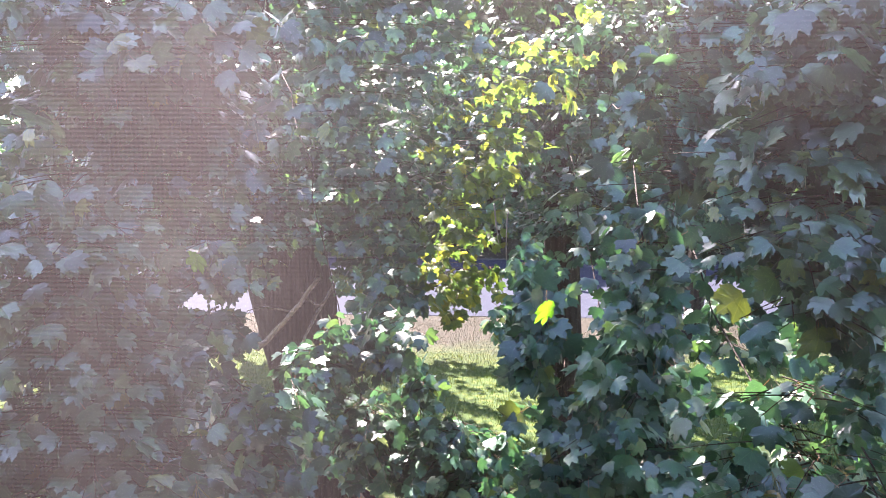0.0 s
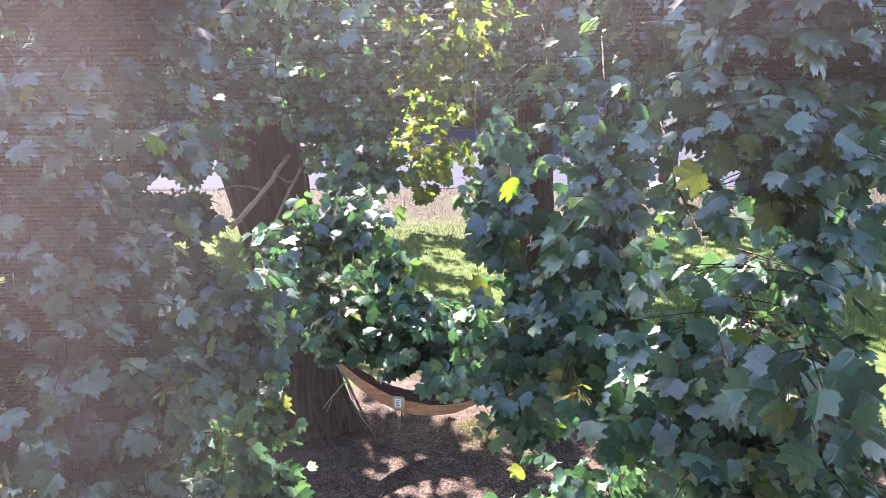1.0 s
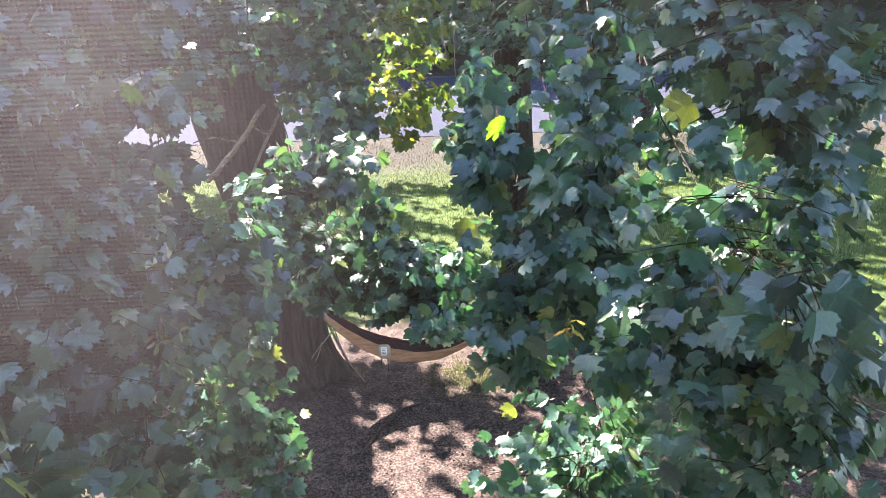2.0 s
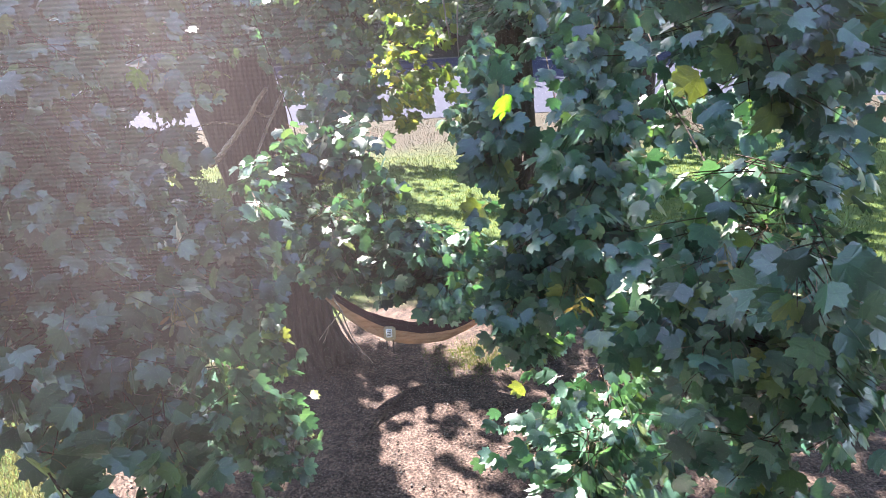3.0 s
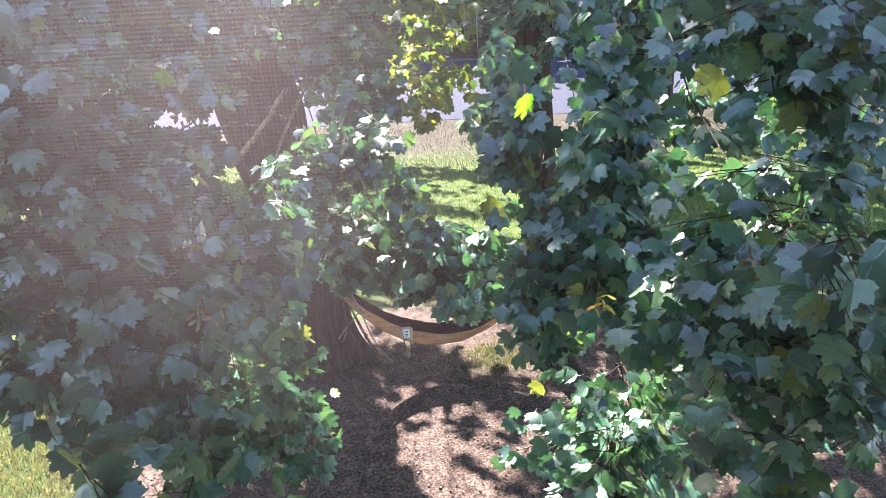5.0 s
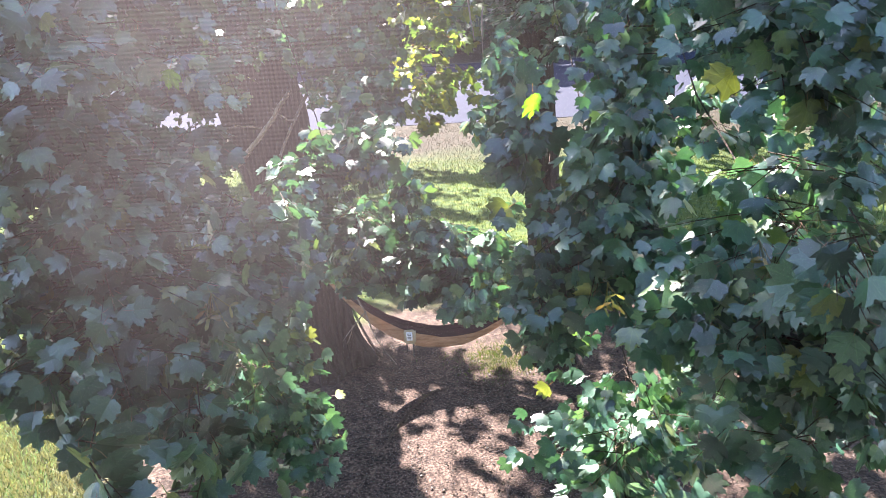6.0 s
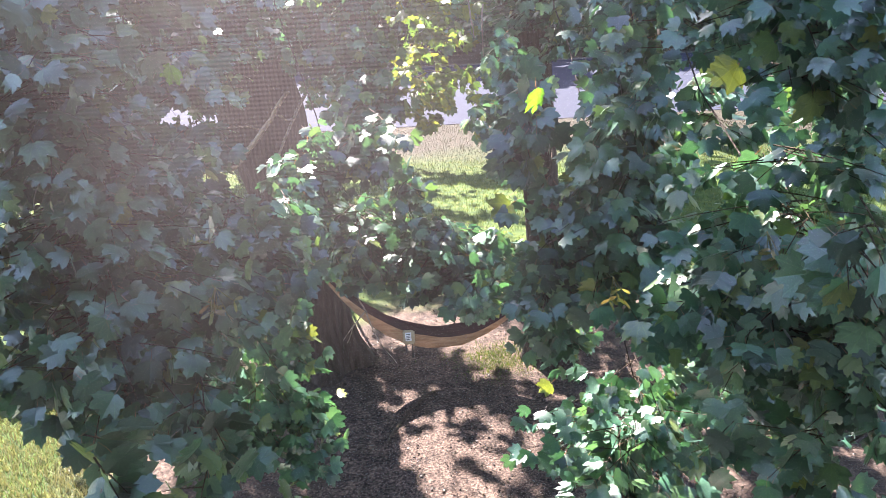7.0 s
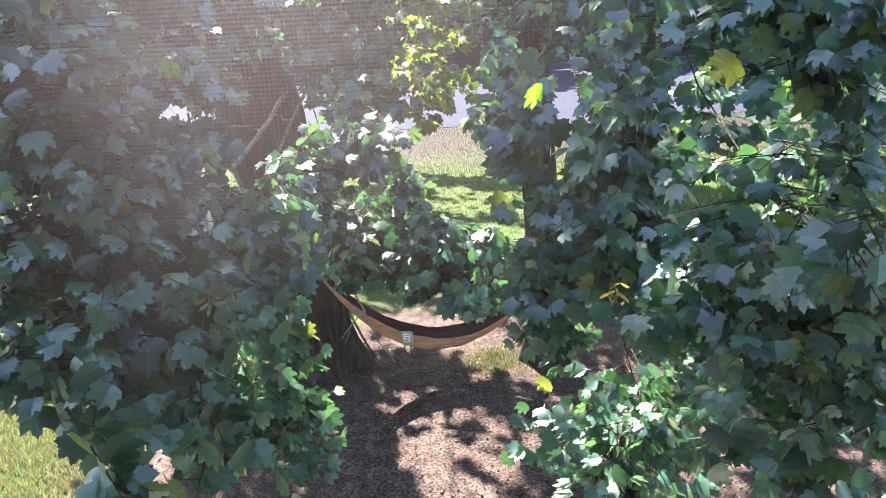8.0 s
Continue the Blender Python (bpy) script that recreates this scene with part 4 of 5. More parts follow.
big.bough((-6.21, 5.16, 7.41), (1.7, 1.5, 0.9), 70, 9, 0.172, face=(0, 0, 1), loose=0.5, coarse=True)  # upper crown
big.bough((-3.88, 5.14, 7.69), (1.7, 1.5, 0.9), 70, 9, 0.172, face=(0, 0, 1), loose=0.5, coarse=True)  # upper crown
big.bough((-0.87, 5.58, 8.04), (1.7, 1.5, 0.9), 70, 9, 0.172, face=(0, 0, 1), loose=0.5, coarse=True)  # upper crown
second.bough((0.98, 5.42, 7.75), (1.7, 1.5, 0.9), 70, 9, 0.172, face=(0, 0, 1), loose=0.5, coarse=True)  # upper crown
second.bough((3.34, 5.16, 7.57), (1.7, 1.5, 0.9), 70, 9, 0.172, face=(0, 0, 1), loose=0.5, coarse=True)  # upper crown
second.bough((6.34, 5.6, 7.65), (1.7, 1.5, 0.9), 70, 9, 0.172, face=(0, 0, 1), loose=0.5, coarse=True)  # upper crown
big.bough((-5.76, 6.12, 10.75), (1.7, 1.5, 1.1), 267, 9, 0.172, face=(0, 0, 1), loose=0.5, coarse=True)  # upper crown
big.bough((-3.5, 6.44, 11.36), (1.7, 1.5, 1.1), 267, 9, 0.172, face=(0, 0, 1), loose=0.5, coarse=True)  # upper crown
big.bough((-0.9, 6.05, 11.35), (1.7, 1.5, 1.1), 267, 9, 0.172, face=(0, 0, 1), loose=0.5, coarse=True)  # upper crown
second.bough((1.34, 6.3, 11.09), (1.7, 1.5, 1.1), 267, 9, 0.172, face=(0, 0, 1), loose=0.5, coarse=True)  # upper crown
second.bough((3.58, 6.05, 11.41), (1.7, 1.5, 1.1), 267, 9, 0.172, face=(0, 0, 1), loose=0.5, coarse=True)  # upper crown
second.bough((6.29, 6.33, 10.75), (1.7, 1.5, 1.1), 267, 9, 0.172, face=(0, 0, 1), loose=0.5, coarse=True)  # upper crown
big.bough((-5.67, 7.64, 9.7), (1.7, 1.5, 1.1), 112, 9, 0.172, face=(0, 0, 1), loose=0.5, coarse=True)  # upper crown
big.bough((-3.32, 7.61, 9.69), (1.7, 1.5, 1.1), 112, 9, 0.172, face=(0, 0, 1), loose=0.5, coarse=True)  # upper crown
big.bough((-1.12, 7.56, 9.68), (1.7, 1.5, 1.1), 112, 9, 0.172, face=(0, 0, 1), loose=0.5, coarse=True)  # upper crown
second.bough((1.04, 7.79, 9.61), (1.7, 1.5, 1.1), 112, 9, 0.172, face=(0, 0, 1), loose=0.5, coarse=True)  # upper crown
second.bough((3.24, 7.68, 9.61), (1.7, 1.5, 1.1), 112, 9, 0.172, face=(0, 0, 1), loose=0.5, coarse=True)  # upper crown
second.bough((6.03, 7.58, 9.37), (1.7, 1.5, 1.1), 112, 9, 0.172, face=(0, 0, 1), loose=0.5, coarse=True)  # upper crown
big.bough((-5.6, 9.42, 12.92), (1.7, 1.5, 1.7), 267, 9, 0.172, face=(0, 0, 1), loose=0.5, coarse=True)  # upper crown
big.bough((-3.84, 9.68, 13.11), (1.7, 1.5, 1.7), 267, 9, 0.172, face=(0, 0, 1), loose=0.5, coarse=True)  # upper crown
big.bough((-1.32, 9.75, 13.28), (1.7, 1.5, 1.7), 267, 9, 0.172, face=(0, 0, 1), loose=0.5, coarse=True)  # upper crown
second.bough((1.25, 9.84, 13.14), (1.7, 1.5, 1.7), 267, 9, 0.172, face=(0, 0, 1), loose=0.5, coarse=True)  # upper crown
second.bough((3.25, 9.44, 13.4), (1.7, 1.5, 1.7), 267, 9, 0.172, face=(0, 0, 1), loose=0.5, coarse=True)  # upper crown
second.bough((6.09, 9.44, 12.87), (1.7, 1.5, 1.7), 267, 9, 0.172, face=(0, 0, 1), loose=0.5, coarse=True)  # upper crown
big.bough((-5.26, 12.58, 7.73), (1.9, 1.4, 1.5), 117, 9, 0.172, face=(0, 0, 1), loose=0.5, coarse=True)  # upper crown
big.bough((-1.84, 12.84, 8.27), (1.9, 1.4, 1.5), 117, 9, 0.172, face=(0, 0, 1), loose=0.5, coarse=True)  # upper crown
second.bough((1.19, 12.88, 7.71), (1.9, 1.4, 1.5), 117, 9, 0.172, face=(0, 0, 1), loose=0.5, coarse=True)  # upper crown
second.bough((3.83, 12.88, 8.17), (1.9, 1.4, 1.5), 117, 9, 0.172, face=(0, 0, 1), loose=0.5, coarse=True)  # upper crown
second.bough((6.93, 12.87, 8.07), (1.9, 1.4, 1.5), 117, 9, 0.172, face=(0, 0, 1), loose=0.5, coarse=True)  # upper crown
big.bough((-4.75, 13.08, 5.41), (1.9, 1.4, 1.5), 117, 9, 0.172, face=(0, 0, 1), loose=0.5, coarse=True)  # upper crown
big.bough((-2.04, 12.98, 5.53), (1.9, 1.4, 1.5), 117, 9, 0.172, face=(0, 0, 1), loose=0.5, coarse=True)  # upper crown
second.bough((1.37, 13.1, 5.31), (1.9, 1.4, 1.5), 117, 9, 0.172, face=(0, 0, 1), loose=0.5, coarse=True)  # upper crown
second.bough((3.64, 13.0, 5.77), (1.9, 1.4, 1.5), 117, 9, 0.172, face=(0, 0, 1), loose=0.5, coarse=True)  # upper crown
second.bough((6.89, 13.07, 5.36), (1.9, 1.4, 1.5), 117, 9, 0.172, face=(0, 0, 1), loose=0.5, coarse=True)  # upper crown
for k in range(9):
    (big if k < 4 else second).bough((2.1 * k - 8.4, 10.6 + 0.4 * (k % 2), 7.4 + 0.5 * (k % 3)), (1.5, 1.2, 1.3), 100, 9, 0.172, face=(0, 0, 1), loose=0.5, coarse=True)  # middle crown
for x in (-6.8, 6.8):
    (big if x < 0 else second).bough((x, 4.2, 8.0), (1.4, 1.8, 1.3), 110, 9, 0.172, face=(0, 0, 1), loose=0.5, coarse=True)  # middle crown, unseen beside the house, added to block the side sky
for x, y, z in ((-4.6, 3.2, 5.2), (-5.6, 5.4, 5.6), (-4.9, 2.4, 3.0), (-6.6, 4.4, 3.4), (-6.9, 7.4, 5.4)):
    big.bough((x, y, z), (1.3, 1.2, 1.0), 90, 9, 0.15, loose=0.5, coarse=True)  # skirt of the crown, unseen, added to keep side light off the screen
for x, y, z in ((4.4, 3.2, 5.2), (5.4, 5.4, 5.6), (4.8, 2.4, 3.0), (6.4, 4.4, 3.4), (7.2, 7.4, 5.4)):
    second.bough((x, y, z), (1.3, 1.2, 1.0), 90, 9, 0.15, loose=0.5, coarse=True)  # skirt of the crown on the right, unseen, also added to block light
big.limb((-2.4, 8.9, 5.0), (-2.2, 6.0, 6.4), (-1.19, 2.08, 4.09), 0.009, 0.003)
big.limb((-2.4, 8.9, 5.6), (-3.0, 6.0, 6.6), (-1.29, 2.19, 4.75), 0.009, 0.003)
big.limb((-2.45, 8.85, 6.2), (-1.5, 6.0, 6.2), (-0.65, 4.08, 3.45), 0.009, 0.003)
big.limb((-2.3, 8.9, 4.0), (-0.9, 8.6, 4.55), (0.5, 8.3, 4.75), 0.09, 0.045)
second.limb((1.1, 9.3, 4.6), (1.4, 6.0, 5.6), (0.89, 1.98, 4.05), 0.009, 0.003)
second.limb((1.1, 9.3, 5.0), (1.2, 6.0, 6.2), (0.61, 2.79, 4.72), 0.009, 0.003)
second.limb((1.1, 9.3, 5.2), (0.6, 6.5, 6.0), (0.71, 2.97, 3.11), 0.009, 0.003)
big.limb((-2.45, 8.85, 6.2), (-4.33, 7.00, 7.71), (-6.21, 5.16, 7.41), 0.045, 0.01)
big.limb((-2.45, 8.85, 6.2), (-3.17, 6.99, 7.99), (-3.88, 5.14, 7.69), 0.045, 0.01)
big.limb((-2.45, 8.85, 6.2), (-1.66, 7.21, 8.34), (-0.87, 5.58, 8.04), 0.045, 0.01)
second.limb((1.1, 9.4, 7.4), (1.04, 7.41, 8.05), (0.98, 5.42, 7.75), 0.045, 0.01)
second.limb((1.1, 9.4, 7.4), (2.22, 7.28, 7.87), (3.34, 5.16, 7.57), 0.045, 0.01)
second.limb((1.1, 9.4, 7.4), (3.72, 7.50, 7.95), (6.34, 5.6, 7.65), 0.045, 0.01)
big.limb((-2.45, 8.85, 6.2), (-4.11, 7.48, 11.05), (-5.76, 6.12, 10.75), 0.045, 0.01)
big.limb((-2.45, 8.85, 6.2), (-2.98, 7.64, 11.66), (-3.5, 6.44, 11.36), 0.045, 0.01)
big.limb((-2.45, 8.85, 6.2), (-1.68, 7.45, 11.65), (-0.9, 6.05, 11.35), 0.045, 0.01)
second.limb((1.1, 9.4, 7.4), (1.22, 7.85, 11.39), (1.34, 6.3, 11.09), 0.045, 0.01)
second.limb((1.1, 9.4, 7.4), (2.34, 7.72, 11.71), (3.58, 6.05, 11.41), 0.045, 0.01)
second.limb((1.1, 9.4, 7.4), (3.70, 7.87, 11.05), (6.29, 6.33, 10.75), 0.045, 0.01)
big.limb((-2.45, 8.85, 6.2), (-4.06, 8.24, 10.00), (-5.67, 7.64, 9.7), 0.045, 0.01)
big.limb((-2.45, 8.85, 6.2), (-2.88, 8.23, 9.99), (-3.32, 7.61, 9.69), 0.045, 0.01)
big.limb((-2.45, 8.85, 6.2), (-1.79, 8.21, 9.98), (-1.12, 7.56, 9.68), 0.045, 0.01)
second.limb((1.1, 9.4, 7.4), (1.07, 8.60, 9.91), (1.04, 7.79, 9.61), 0.045, 0.01)
second.limb((1.1, 9.4, 7.4), (2.17, 8.54, 9.91), (3.24, 7.68, 9.61), 0.045, 0.01)
second.limb((1.1, 9.4, 7.4), (3.57, 8.49, 9.67), (6.03, 7.58, 9.37), 0.045, 0.01)
big.limb((-2.45, 8.85, 6.2), (-4.03, 9.13, 13.22), (-5.6, 9.42, 12.92), 0.045, 0.01)
big.limb((-2.45, 8.85, 6.2), (-3.15, 9.27, 13.41), (-3.84, 9.68, 13.11), 0.045, 0.01)
big.limb((-2.45, 8.85, 6.2), (-1.89, 9.30, 13.58), (-1.32, 9.75, 13.28), 0.045, 0.01)
second.limb((1.1, 9.4, 7.4), (1.18, 9.62, 13.44), (1.25, 9.84, 13.14), 0.045, 0.01)
second.limb((1.1, 9.4, 7.4), (2.17, 9.42, 13.70), (3.25, 9.44, 13.4), 0.045, 0.01)
second.limb((1.1, 9.4, 7.4), (3.59, 9.42, 13.17), (6.09, 9.44, 12.87), 0.045, 0.01)
big.limb((-2.45, 8.85, 6.2), (-3.85, 10.71, 8.03), (-5.26, 12.58, 7.73), 0.045, 0.01)
big.limb((-2.45, 8.85, 6.2), (-2.15, 10.84, 8.57), (-1.84, 12.84, 8.27), 0.045, 0.01)
second.limb((1.1, 9.4, 7.4), (1.15, 11.14, 8.01), (1.19, 12.88, 7.71), 0.045, 0.01)
second.limb((1.1, 9.4, 7.4), (2.46, 11.14, 8.47), (3.83, 12.88, 8.17), 0.045, 0.01)
second.limb((1.1, 9.4, 7.4), (4.01, 11.13, 8.37), (6.93, 12.87, 8.07), 0.045, 0.01)
big.limb((-2.45, 8.85, 6.2), (-3.60, 10.96, 6.50), (-4.75, 13.08, 5.41), 0.045, 0.01)
big.limb((-2.45, 8.85, 6.2), (-2.25, 10.91, 6.50), (-2.04, 12.98, 5.53), 0.045, 0.01)
second.limb((1.1, 9.4, 7.4), (1.24, 11.25, 7.70), (1.37, 13.1, 5.31), 0.045, 0.01)
second.limb((1.1, 9.4, 7.4), (2.37, 11.20, 7.70), (3.64, 13.0, 5.77), 0.045, 0.01)
second.limb((1.1, 9.4, 7.4), (4.00, 11.23, 7.70), (6.89, 13.07, 5.36), 0.045, 0.01)
lawn_shade_tree.bough((-7.5, 20, 8.5), (2.4, 2.2, 1.8), 137, 9, 0.19, face=(0, 0, 1), loose=0.6, coarse=True)
lawn_shade_tree.bough((-4, 21.5, 8.2), (2.6, 2.4, 1.8), 162, 9, 0.19, face=(0, 0, 1), loose=0.6, coarse=True)
lawn_shade_tree.bough((-1, 20.5, 9.5), (2.4, 2.2, 1.8), 137, 9, 0.19, face=(0, 0, 1), loose=0.6, coarse=True)
lawn_shade_tree.bough((-4.5, 19, 11.5), (3, 2.2, 1.8), 171, 9, 0.19, face=(0, 0, 1), loose=0.6, coarse=True)
lawn_shade_tree.bough((-10, 22, 9), (2.6, 2.4, 2), 162, 9, 0.19, face=(0, 0, 1), loose=0.6, coarse=True)
lawn_shade_tree.bough((-7, 23.5, 6.8), (2.6, 2, 1.5), 135, 9, 0.19, face=(0, 0, 1), loose=0.6, coarse=True)
lawn_shade_tree.bough((-2.5, 24, 6.9), (2.4, 2, 1.4), 124, 9, 0.19, face=(0, 0, 1), loose=0.6, coarse=True)
verge_shade_tree.bough((3.5, 22, 8.4), (2.6, 2.2, 1.8), 148, 9, 0.19, face=(0, 0, 1), loose=0.6, coarse=True)
verge_shade_tree.bough((7, 21.5, 8.2), (2.6, 2.4, 1.8), 162, 9, 0.19, face=(0, 0, 1), loose=0.6, coarse=True)
verge_shade_tree.bough((10.5, 22, 8.2), (2.6, 2.4, 2), 162, 9, 0.19, face=(0, 0, 1), loose=0.6, coarse=True)
verge_shade_tree.bough((6, 20.5, 11), (3, 2.2, 1.8), 171, 9, 0.19, face=(0, 0, 1), loose=0.6, coarse=True)
verge_shade_tree.bough((13.5, 22.5, 8.6), (2.6, 2.4, 2), 162, 9, 0.19, face=(0, 0, 1), loose=0.6, coarse=True)
# more boughs, added over verge and road for the shadow they throw
for tree, x, y, z in ((lawn_shade_tree, -7.0, 26.0, 9.6), (lawn_shade_tree, -4.2, 26.6, 9.8), (lawn_shade_tree, -1.4, 26.4, 9.6), (verge_shade_tree, 1.6, 26.4, 9.8), (verge_shade_tree, 4.4, 26.6, 9.6), (verge_shade_tree, 7.2, 26.2, 9.6), (verge_shade_tree, 1.0, 23.0, 8.8), (verge_shade_tree, 3.6, 23.4, 8.6)):
    tree.bough((x, y, z), (2.2, 2.2, 1.4), 130, 9, 0.19, face=(0, 0, 1), loose=0.6, coarse=True)
verge_shade_tree.bough((9, 24, 6.8), (2.6, 2, 1.4), 135, 9, 0.19, face=(0, 0, 1), loose=0.6, coarse=True)


def odd_leaf(tree, place, tip, face, size, mat, label):
    """One leaf that stands out by its colour."""
    ob = new("leaf", one_leaf_mesh(FINE[1], size, mat))
    ob.parent = tree.root
    turn = leaf_turns(np.array([tip], float), np.array([face], float))[0]
    ob.matrix_basis = Matrix.Translation(Vector(place) - tree.place) @ Matrix(turn.tolist()).to_4x4()
    return tagged(ob, label)


odd_leaf(second, (0.255, 2.833, 4.545), (0.1, 0, -1), (0.8, -0.65, 0.2), 0.1, leaf_lime, "bright lime leaf lit through by the sun")
odd_leaf(second, (0.815, 2.311, 4.67), (-0.7, -0.1, -0.45), (0.1, -0.8, 0.6), 0.1, leaf_pale, "yellowing green leaf")
odd_leaf(second, (0.967, 2.114, 4.610), (0.05, -0.1, -1), (0.45, -0.85, 0.15), 0.11, leaf_pale, "pale green leaf hanging by its stalk")
odd_leaf(second, (0.748, 1.482, 4.404), (0.3, -0.3, -0.3), (0, -0.6, 0.8), 0.08, leaf_one, "broad blue-green leaf near the window")
odd_leaf(second, (0.807, 1.425, 4.208), (-0.3, -0.2, -0.6), (0, -0.7, 0.6), 0.075, leaf_one, "broad blue-green leaf near the window")
odd_leaf(big, (-1.169, 2.998, 4.695), (-0.3, 0, -0.7), (0, -0.7, 0.5), 0.09, leaf_lime, "yellow leaf lit by the sun")
odd_leaf(big, (-1.170, 1.816, 4.029), (0.1, -0.1, -1), (0.4, -0.7, 0.3), 0.075, leaf_pale, "small yellowing leaf")
odd_leaf(big, (-0.995, 1.953, 3.890), (0.6, -0.1, -0.6), (0.2, -0.7, 0.5), 0.07, leaf_pale, "small yellowing leaf")
key_mat = leaf_material("ripening_maple_keys", False, [(0.0, (0.15, 0.17, 0.05)), (0.6, (0.22, 0.22, 0.08)), (1.0, (0.24, 0.17, 0.09))], 0.22, False, 0.4)


def seed_bunch(tree, place, count, seed):
    """A drooping bunch of winged maple keys on thin stalks."""
    rnd, bm, place = random.Random(seed), bmesh.new(), Vector(place)
    for _ in range(count):
        foot = Vector((rnd.gauss(0, 0.022), rnd.gauss(0, 0.02), -rnd.uniform(0.015, 0.075)))
        tube(bm, [Vector((0, 0, 0.02)), foot * 0.5 + Vector((0, 0, 0.008)), foot], [0.0012, 0.001, 0.001], 3)
        turn = Euler((rnd.gauss(0, 0.4), rnd.gauss(0, 0.3), rnd.uniform(0, 6.3))).to_matrix()
        for side in (-1, 1):
            rim = [(0, 0), (0.006, 0.004), (0.016, 0.006), (0.03, 0.003), (0.034, -0.003), (0.026, -0.008), (0.012, -0.006)]
            ring = [foot + turn @ Vector((side * x, 0.002 * math.sin(90 * x), y - 0.45 * x)) for x, y in rim]
            bm.faces.new([bm.verts.new(p) for p in (ring if side > 0 else ring[::-1])])
    for v in bm.verts:
        v.co += place - tree.place
    return part("seed_bunch", bm, key_mat, tree.root, "hanging bunch of yellowish winged maple keys")


for k, (x, y, z) in enumerate(((-1.2, 1.83, 3.985), (-0.85, 1.84, 3.9), (-0.76, 1.85, 4.19), (-1.2, 1.85, 3.83), (-1.32, 1.85, 3.87))):
    seed_bunch(big, (x, y, z), 9, k)
for k, (x, y, z) in enumerate(((0.75, 1.84, 4.27), (0.42, 2.2, 4.01), (0.9, 1.84, 4.34))):
    seed_bunch(second, (x, y, z), 7, 20 + k)
big.grow("large old maple with furrowed bark and broad lobed leaves")
second.grow("slender maple with a straight trunk and lobed leaves")
lawn_shade_tree.grow("leafy green maple added on the lawn beyond to shade it")
verge_shade_tree.grow("leafy green maple added beside the road verge to cast shade")


# ---- far trees across the road ----
def far_tree(seed, height):
    t = Tree("far_tree", (0, 0, 0), seed)
    bm = bmesh.new()
    tube(bm, [(0, 0, -0.1), (0.1, 0, height * 0.3), (-0.1, 0.1, height * 0.8)], [0.3, 0.24, 0.08], 10, 0.08, seed)
    part("trunk", bm, bark, t.root)
    rng, p, turns = t.rng, [], []
    for k in range(34):
        a, h = rng.uniform(0, 6.28), rng.uniform(0.06, 1.0)
        r = height * 0.3 * math.sin(math.pi * min(0.95, 0.25 + 0.7 * h)) * rng.uniform(0.5, 1.0)
        c = np.array((math.cos(a) * r, math.sin(a) * r, height * h))
        s = height * rng.uniform(0.08, 0.14)
        q = unit(rng.normal(size=(60, 3))) * rng.uniform(0.4, 1.0, (60, 1)) * np.array((s * 1.3, s * 1.3, s))
        p.append(q + c)
        turns.append(leaf_turns(rng.normal(size=(60, 3)) + (0, 0, -0.6), rng.normal(size=(60, 3)) * 0.6 + (0, -0.2, 1)))
    p, turns = np.concatenate(p), np.concatenate(turns)
    me = leaf_mesh("crown", TINY, p, turns, np.clip(rng.normal(0.58, 0.1, len(p)), 0.3, 0.85), leaf_many, rng)
    ob = new("crown", me)
    ob.parent = t.root
    tagged(ob, kind="stuff")
    return tagged(t.root, "distant leafy green tree across the road", "tree", "trees across the road")


woods = [far_tree(71, 11.0), far_tree(72, 12.0), far_tree(73, 10.0)]
woods[0].location, woods[1].location, woods[2].location = (-14, 46, 0), (-4, 48, 0), (6, 46, 0)
rnd = random.Random(5)
for i, (x, y) in enumerate(((-24, 47), (-19, 45), (-9, 45.5), (1, 45.5), (11, 47), (16, 45.5), (21, 47), (27, 46), (33, 47), (-30, 46), (-36, 47), (40, 46), (-12, 52), (-1, 53), (9, 53), (19, 53), (30, 53), (-22, 53), (-32, 54))):
    copy_thing(woods[i % 3], pose(x + rnd.uniform(-1, 1), y + rnd.uniform(-1, 1), 0, 0, 0, rnd.uniform(0, 360)) @ Matrix.Scale(rnd.uniform(0.9, 1.2), 4))


# ---- hammock between the two trunks ----
HL, HR = Vector((-1.74, 8.62, 1.62)), Vector((0.98, 8.72, 1.24))


def hammock_line(u):
    """The rim's line: hangs from both ends, lowest a little left of the middle."""
    p = HL.lerp(HR, u)
    p.z -= 0.76 * (4 * u * (1 - u)) ** 0.92
    return p


def hammock_cloth(v0, v1, rows, offset=0.0):
    """A strip of the cloth's cross-section, from v0 to v1; 0 is the rim near the house, 1 the far one."""
    bm, grid = bmesh.new(), []
    for i in range(61):
        u = i / 60
        full = math.sin(math.pi * (0.03 + 0.94 * u)) ** 0.75
        row = []
        for k in range(rows + 1):
            v = v0 + (v1 - v0) * k / rows
            w = math.pi * v
            fold = 0.012 * math.sin(9 * v + 5 * u) + 0.014 * noise.noise(Vector((u * 7, v * 6, 1))) + 0.006 * noise.noise(Vector((u * 26, v * 5, 4)))
            half, deep = 0.034 * full + 0.012, 0.25 * full + 0.02
            c = hammock_line(u)
            y = -math.cos(w) * half
            z = -math.copysign(abs(math.sin(w)) ** 0.8, math.sin(w)) * deep + (0.012 * full * v)
            row.append(bm.verts.new(c + Vector((0, y + fold * full * 2 - offset * math.cos(w), z + fold * full - offset * math.sin(w)))))
        grid.append(row)
    for a, b in zip(grid, grid[1:]):
        for k in range(rows):
            bm.faces.new((a[k], b[k], b[k + 1], a[k + 1]))
    return bm


hammock = tagged(new("hammock"), "empty tan and dark maroon nylon hammock hung between two trunks", "hammock")
part("cloth", hammock_cloth(0.06, 0.86, 16), tan_cloth, hammock, "sun-faded tan nylon middle panel")
